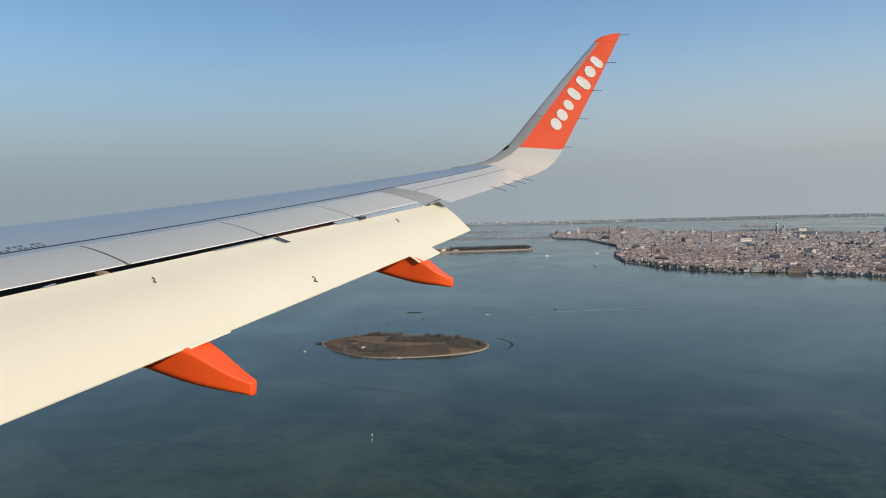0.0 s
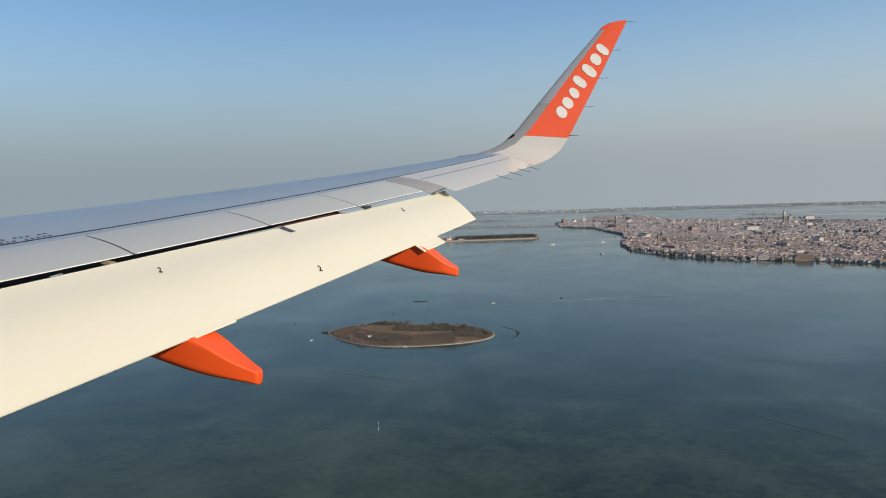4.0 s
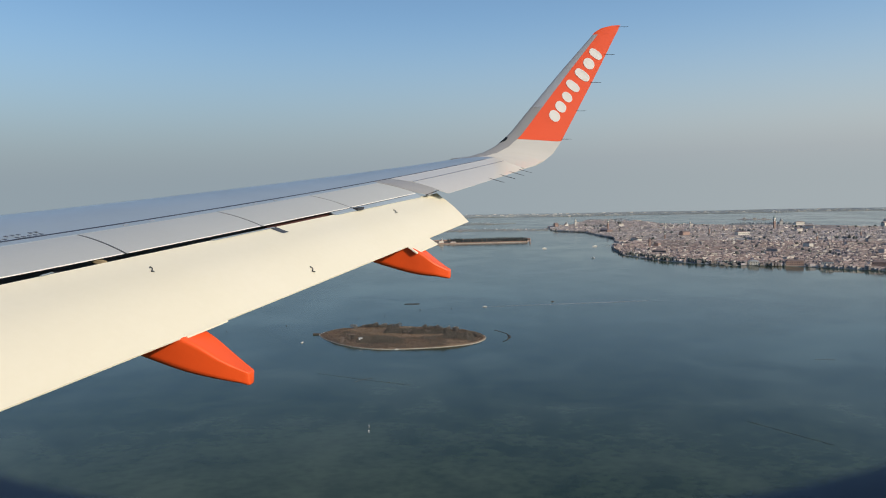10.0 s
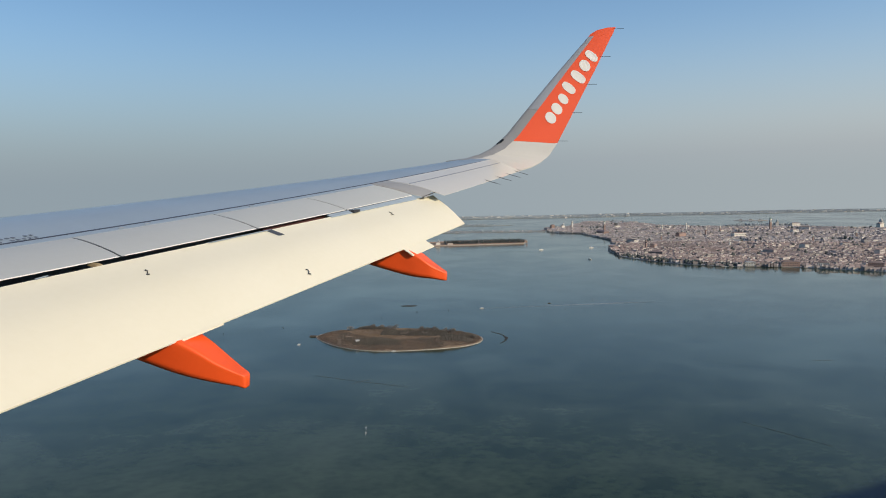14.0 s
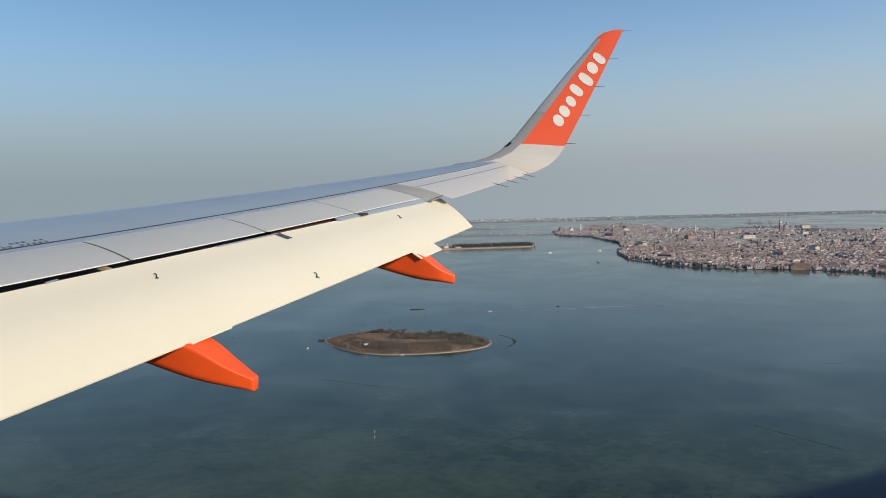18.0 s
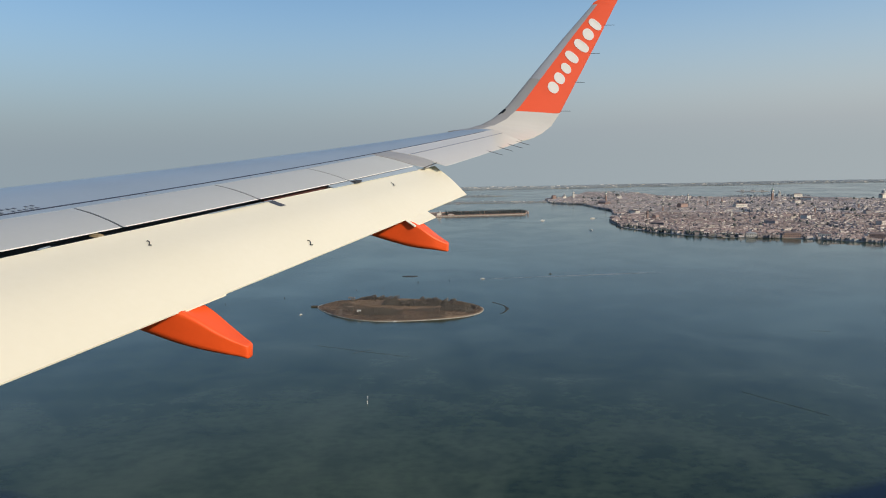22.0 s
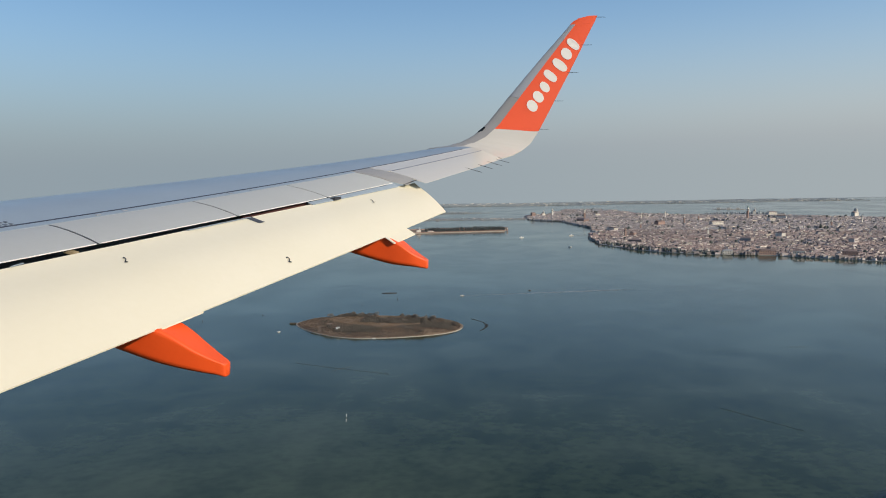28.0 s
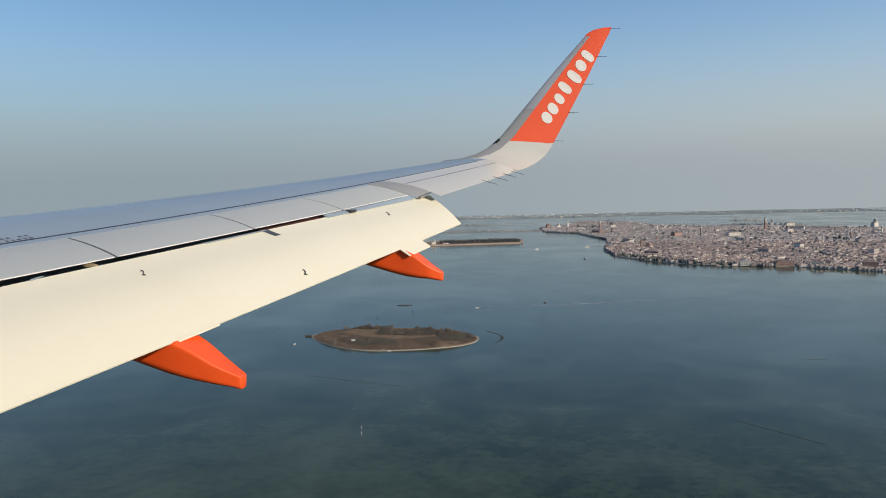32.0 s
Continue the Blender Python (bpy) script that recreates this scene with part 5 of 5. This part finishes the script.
def woods(name, ring, count, size, label, tall=1.6, mat=None):
    """Far trees as one mass of small clumps."""
    xs, ys = np.array([p[0] for p in ring]), np.array([p[1] for p in ring])
    x, y = rsn.uniform(xs.min(), xs.max(), count * 3), rsn.uniform(ys.min(), ys.max(), count * 3)
    ok = inside(x, y, ring)
    x, y = x[ok][:count], y[ok][:count]
    v, f = [], []
    for cx, cy in zip(x, y):
        s = size * rsn.uniform(0.5, 1.3) * (1.0 + 0.7 * noise.noise(Vector((cx * 0.013, cy * 0.013, 6.0))))
        base = len(v)
        k = 7
        for ringz, rr in ((0.0, 0.7), (0.55, 1.0), (1.0, 0.55)):
            for j in range(k):
                a = 2 * math.pi * j / k
                q = rr * rsn.uniform(0.75, 1.2)
                v.append((cx + math.cos(a) * s * q, cy + math.sin(a) * s * q, 0.4 + ringz * s * tall * rsn.uniform(0.85, 1.15)))
        for lv in (0, 1):
            for j in range(k):
                f.append((base + lv * k + j, base + lv * k + (j + 1) % k, base + (lv + 1) * k + (j + 1) % k, base + (lv + 1) * k + j))
        f.append(tuple(base + 2 * k + j for j in range(k)))
    return tagged(new(name, mesh_of(name, v, f, mat or HAZED_WOOD)), label, "trees", kind="stuff")


def coast(y_at, x0, x1, deep):
    xs = list(range(x0, x1 + 1, 60))
    return [(x, y_at(x)) for x in xs] + [(x, y_at(x) + deep) for x in reversed(xs)]


LIDO = coast(lido, -1740, 1560, 190)
land("ground_barrier_coast", LIDO, 0.6, "long low barrier island on the horizon", top=HAZED_MARSH, side=HAZED_MARSH, step=60, amount=6, seed=21)
woods("coast_woods", LIDO, 15000, 1.7, "tree belt along the far barrier island, coloured pale blue for haze", tall=1.15)
qx, qy, qt, qw, qd, qh, qr = town(LIDO, 12, 31, keep=0.12)
# roofs reuse the haze-coloured foliage material
tagged(new("coast_houses", houses("coast_houses", qx, qy, qt, qw * 0.5, qd * 0.6, qh * 0.6 + 0.5, qr, [WHITEWASH, HAZED_WOOD])), "scattered houses along the far barrier island", "houses", kind="stuff")

EAST = [(-420, 1730), (-150, 1712), (60, 1700), (245, 1690), (262, 1730), (120, 1770), (-150, 1790), (-420, 1800)]
land("ground_east_island", EAST, 0.6, "low wooded island near the far quarter", top=HAZED_MARSH, side=HAZED_MARSH, seed=40)
woods("east_woods", EAST, 420, 1.5, "low trees on the flat eastern island, coloured pale blue for haze", tall=1.2)
qx, qy, qt, qw, qd, qh, qr = town(EAST, 9, 33, keep=0.2)
tagged(new("east_houses", houses("east_houses", qx, qy, qt, qw * 0.4, qd * 0.4, qh * 0.6, qr, [HAZED_PLASTER, HAZED_TILE])), "few low houses on the flat eastern island", "houses", kind="stuff")
MIDDLE = [(-300, 2010), (-60, 1990), (130, 1985), (205, 2010), (120, 2050), (-300, 2070)]
land("ground_garden_island", MIDDLE, 0.6, "flat green garden island far out", top=HAZED_MARSH, side=HAZED_MARSH, seed=41)
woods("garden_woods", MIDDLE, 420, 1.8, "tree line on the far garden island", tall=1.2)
BASIN = [(690, 1775), (760, 1745), (880, 1735), (905, 1790), (790, 1830), (700, 1815)]
land("ground_basin_island", BASIN, 0.6, "small built island in the basin", seed=42)
woods("basin_woods", [(700, 1785), (900, 1770), (895, 1800), (720, 1822)], 200, 2.2, "trees on the basin island, coloured pale blue for haze")
woods("park_woods", [(440, 1960), (520, 1940), (520, 2075), (425, 2080)], 300, 2.6, "park trees at the town's far end")
GARDEN = material("dark_garden_foliage", (0.078, 0.092, 0.088), (0.115, 0.125, 0.118), 0.95, scale=0.3, fine=2, vary="island", spread=0.3)
woods("garden_trees", CITY, 900, 1.9, "garden trees between the town's roofs", tall=2.3, mat=GARDEN)
POINT = [(258, 1668), (314, 1606), (334, 1400), (350, 1400), (330, 1620), (300, 1680), (286, 1780), (268, 1790)]
woods("promenade_trees", POINT, 620, 1.8, "dark trees along the promenade of the far quarter", tall=1.5, mat=GARDEN)
woods("quay_trees", QUAY, 420, 1.8, "dark trees along the quay", tall=2.2, mat=GARDEN)
SHORE = [(276, 1180), (270, 1076), (300, 990), (360, 925), (439, 899), (507, 843), (634, 772), (640, 782), (513, 855), (445, 911), (366, 936), (309, 998), (281, 1078), (286, 1178)]
woods("shore_trees", SHORE, 330, 1.5, "dark garden trees along the town's shore", tall=2.0, mat=GARDEN)
SERV = [(820, 2030), (850, 2010), (900, 2000), (910, 2025), (880, 2050), (830, 2062)]
land("ground_small_island", SERV, 0.6, "tiny island with white buildings in the far basin", seed=43)
for x, y in ((842, 2042), (866, 2032), (888, 2022)):
    block("white building on a tiny far island", x, y, 9, 5, 3.6, -25, MARBLE, LEAD)

# the glass-makers' island, off to the north-east
MUR = [(-360, 1500), (-210, 1480), (-115, 1495), (-100, 1550), (-140, 1600), (-330, 1640)]
land("ground_glass_island", MUR, 0.6, "low built-up island of red-roofed houses", seed=44)
qx, qy, qt, qw, qd, qh, qr = town(MUR, 6.2, 35)
tagged(new("glass_island_houses", houses("glass_island_houses", qx, qy, qt, qw, qd, qh, qr, [PLASTER, TILE])), "red-roofed houses of the low built-up island", "houses", kind="stuff")
tower("bell_tower", "pale bell tower on the low built-up island", -190, 1560, 14, 2.2, MARBLE, MARBLE, LEAD)

# ---- the road and railway causeway ----
CAUSE_A, CAUSE_B = Vector((634, 775, 0)), Vector((528, -60, 0))
along = (CAUSE_B - CAUSE_A).normalized()
L = (CAUSE_B - CAUSE_A).length
base = Matrix.Translation(CAUSE_A) @ Matrix.Rotation(math.atan2(along.y, along.x), 4, "Z")
cause = thing("causeway", "long low causeway with railway tracks and a road", "bridge", base, kind="structure")
part("railway_deck", box("railway_deck", L, 8.0, 1.2, BALLAST, (L / 2, -4.05, 0.9)), cause, "brown ballasted railway deck")
part("road_deck", box("road_deck", L, 7.6, 1.2, ASPHALT, (L / 2, 3.85, 0.85)), cause, "dark asphalt road deck")
for y in (-8.1, 0.0, 7.75):
    part("parapet", box("parapet", L, 0.22, 0.55, STONE, (L / 2, y, 1.7)), cause, "pale stone parapet")
for y in (-6.8, -5.6, -3.6, -2.4):
    part("track", box("track", L, 0.45, 0.06, TWIG, (L / 2, y, 1.53)), cause, "railway track")
pier = box("pier", 1.2, 15.5, 0.9, STONE, (0, -0.2, 0.2))
post = rod("lamp_post", (0, 0, 0), (0, 0, 2.6), 0.06, 0.04, RAIL_METAL, 5)
mast = rod("mast", (0, 0, 0), (0, 0, 2.2), 0.06, 0.05, RAIL_METAL, 5)
beam = box("beam", 0.10, 7.4, 0.10, RAIL_METAL)
for k in range(int(L / 14)):
    x = 6 + 14 * k
    part("pier", pier, cause, "", pose(x, 0, 0))
    part("lamp_post", post, cause, "", pose(x + 3, 0.3, 1.6))
    part("mast", mast, cause, "", pose(x + 7, -7.7, 1.5))
    part("mast", mast, cause, "", pose(x + 7, -0.3, 1.5))
    part("beam", beam, cause, "catenary beam", pose(x + 7, -4.0, 3.6))


def car_model(colour):
    e = thing("car", "small car driving on the causeway road", "car", pose(0, 0, 0), "cars on the causeway")
    part("body", box("body", 1.25, 0.52, 0.22, colour, (0, 0, 0.19), 0.05), e)
    part("cabin", box("cabin", 0.65, 0.46, 0.18, PANE, (-0.05, 0, 0.37), 0.05), e)
    wheel = rod("wheel", (0, -0.04, 0), (0, 0.04, 0), 0.1, 0.1, BLACK, 8)
    for x in (-0.4, 0.4):
        for y in (-0.25, 0.25):
            part("wheel", wheel, e, "", pose(x, y, 0.1))
    return e


cars = [car_model(c) for c in (HULL, LEAD, BLACK, ORANGE)]
rs = random.Random(77)
for k in range(34):
    m = base @ pose(rs.uniform(20, L - 20), (2.2, 5.4)[k % 2] + rs.uniform(-0.3, 0.3), 1.45, 0, 0, 180 * (k % 2))
    if k < 4:
        cars[k].matrix_basis = m
    else:
        copy_thing(cars[k % 4], m)

# ---- the small wooded island beside the causeway ----
r = [(524 + 24 * math.cos(a) * (1 + 0.08 * math.sin(2 * a)), 458 + 15 * math.sin(a)) for a in np.linspace(0, 2 * math.pi, 48, endpoint=False)]
r = [(float(x), float(y)) for x, y in r]
tagged(new("ground_wooded_island", slab("ground_wooded_island", r, -0.4, 0.6, STONE, MUD)), "small islet with a pale beach", "island", kind="structure")
woods("island_wood", [(524 + (x - 524) * 0.86, 459 + (y - 458) * 0.86) for x, y in r], 320, 1.4, "dense dark trees covering the small islet", tall=2.6, mat=GARDEN)
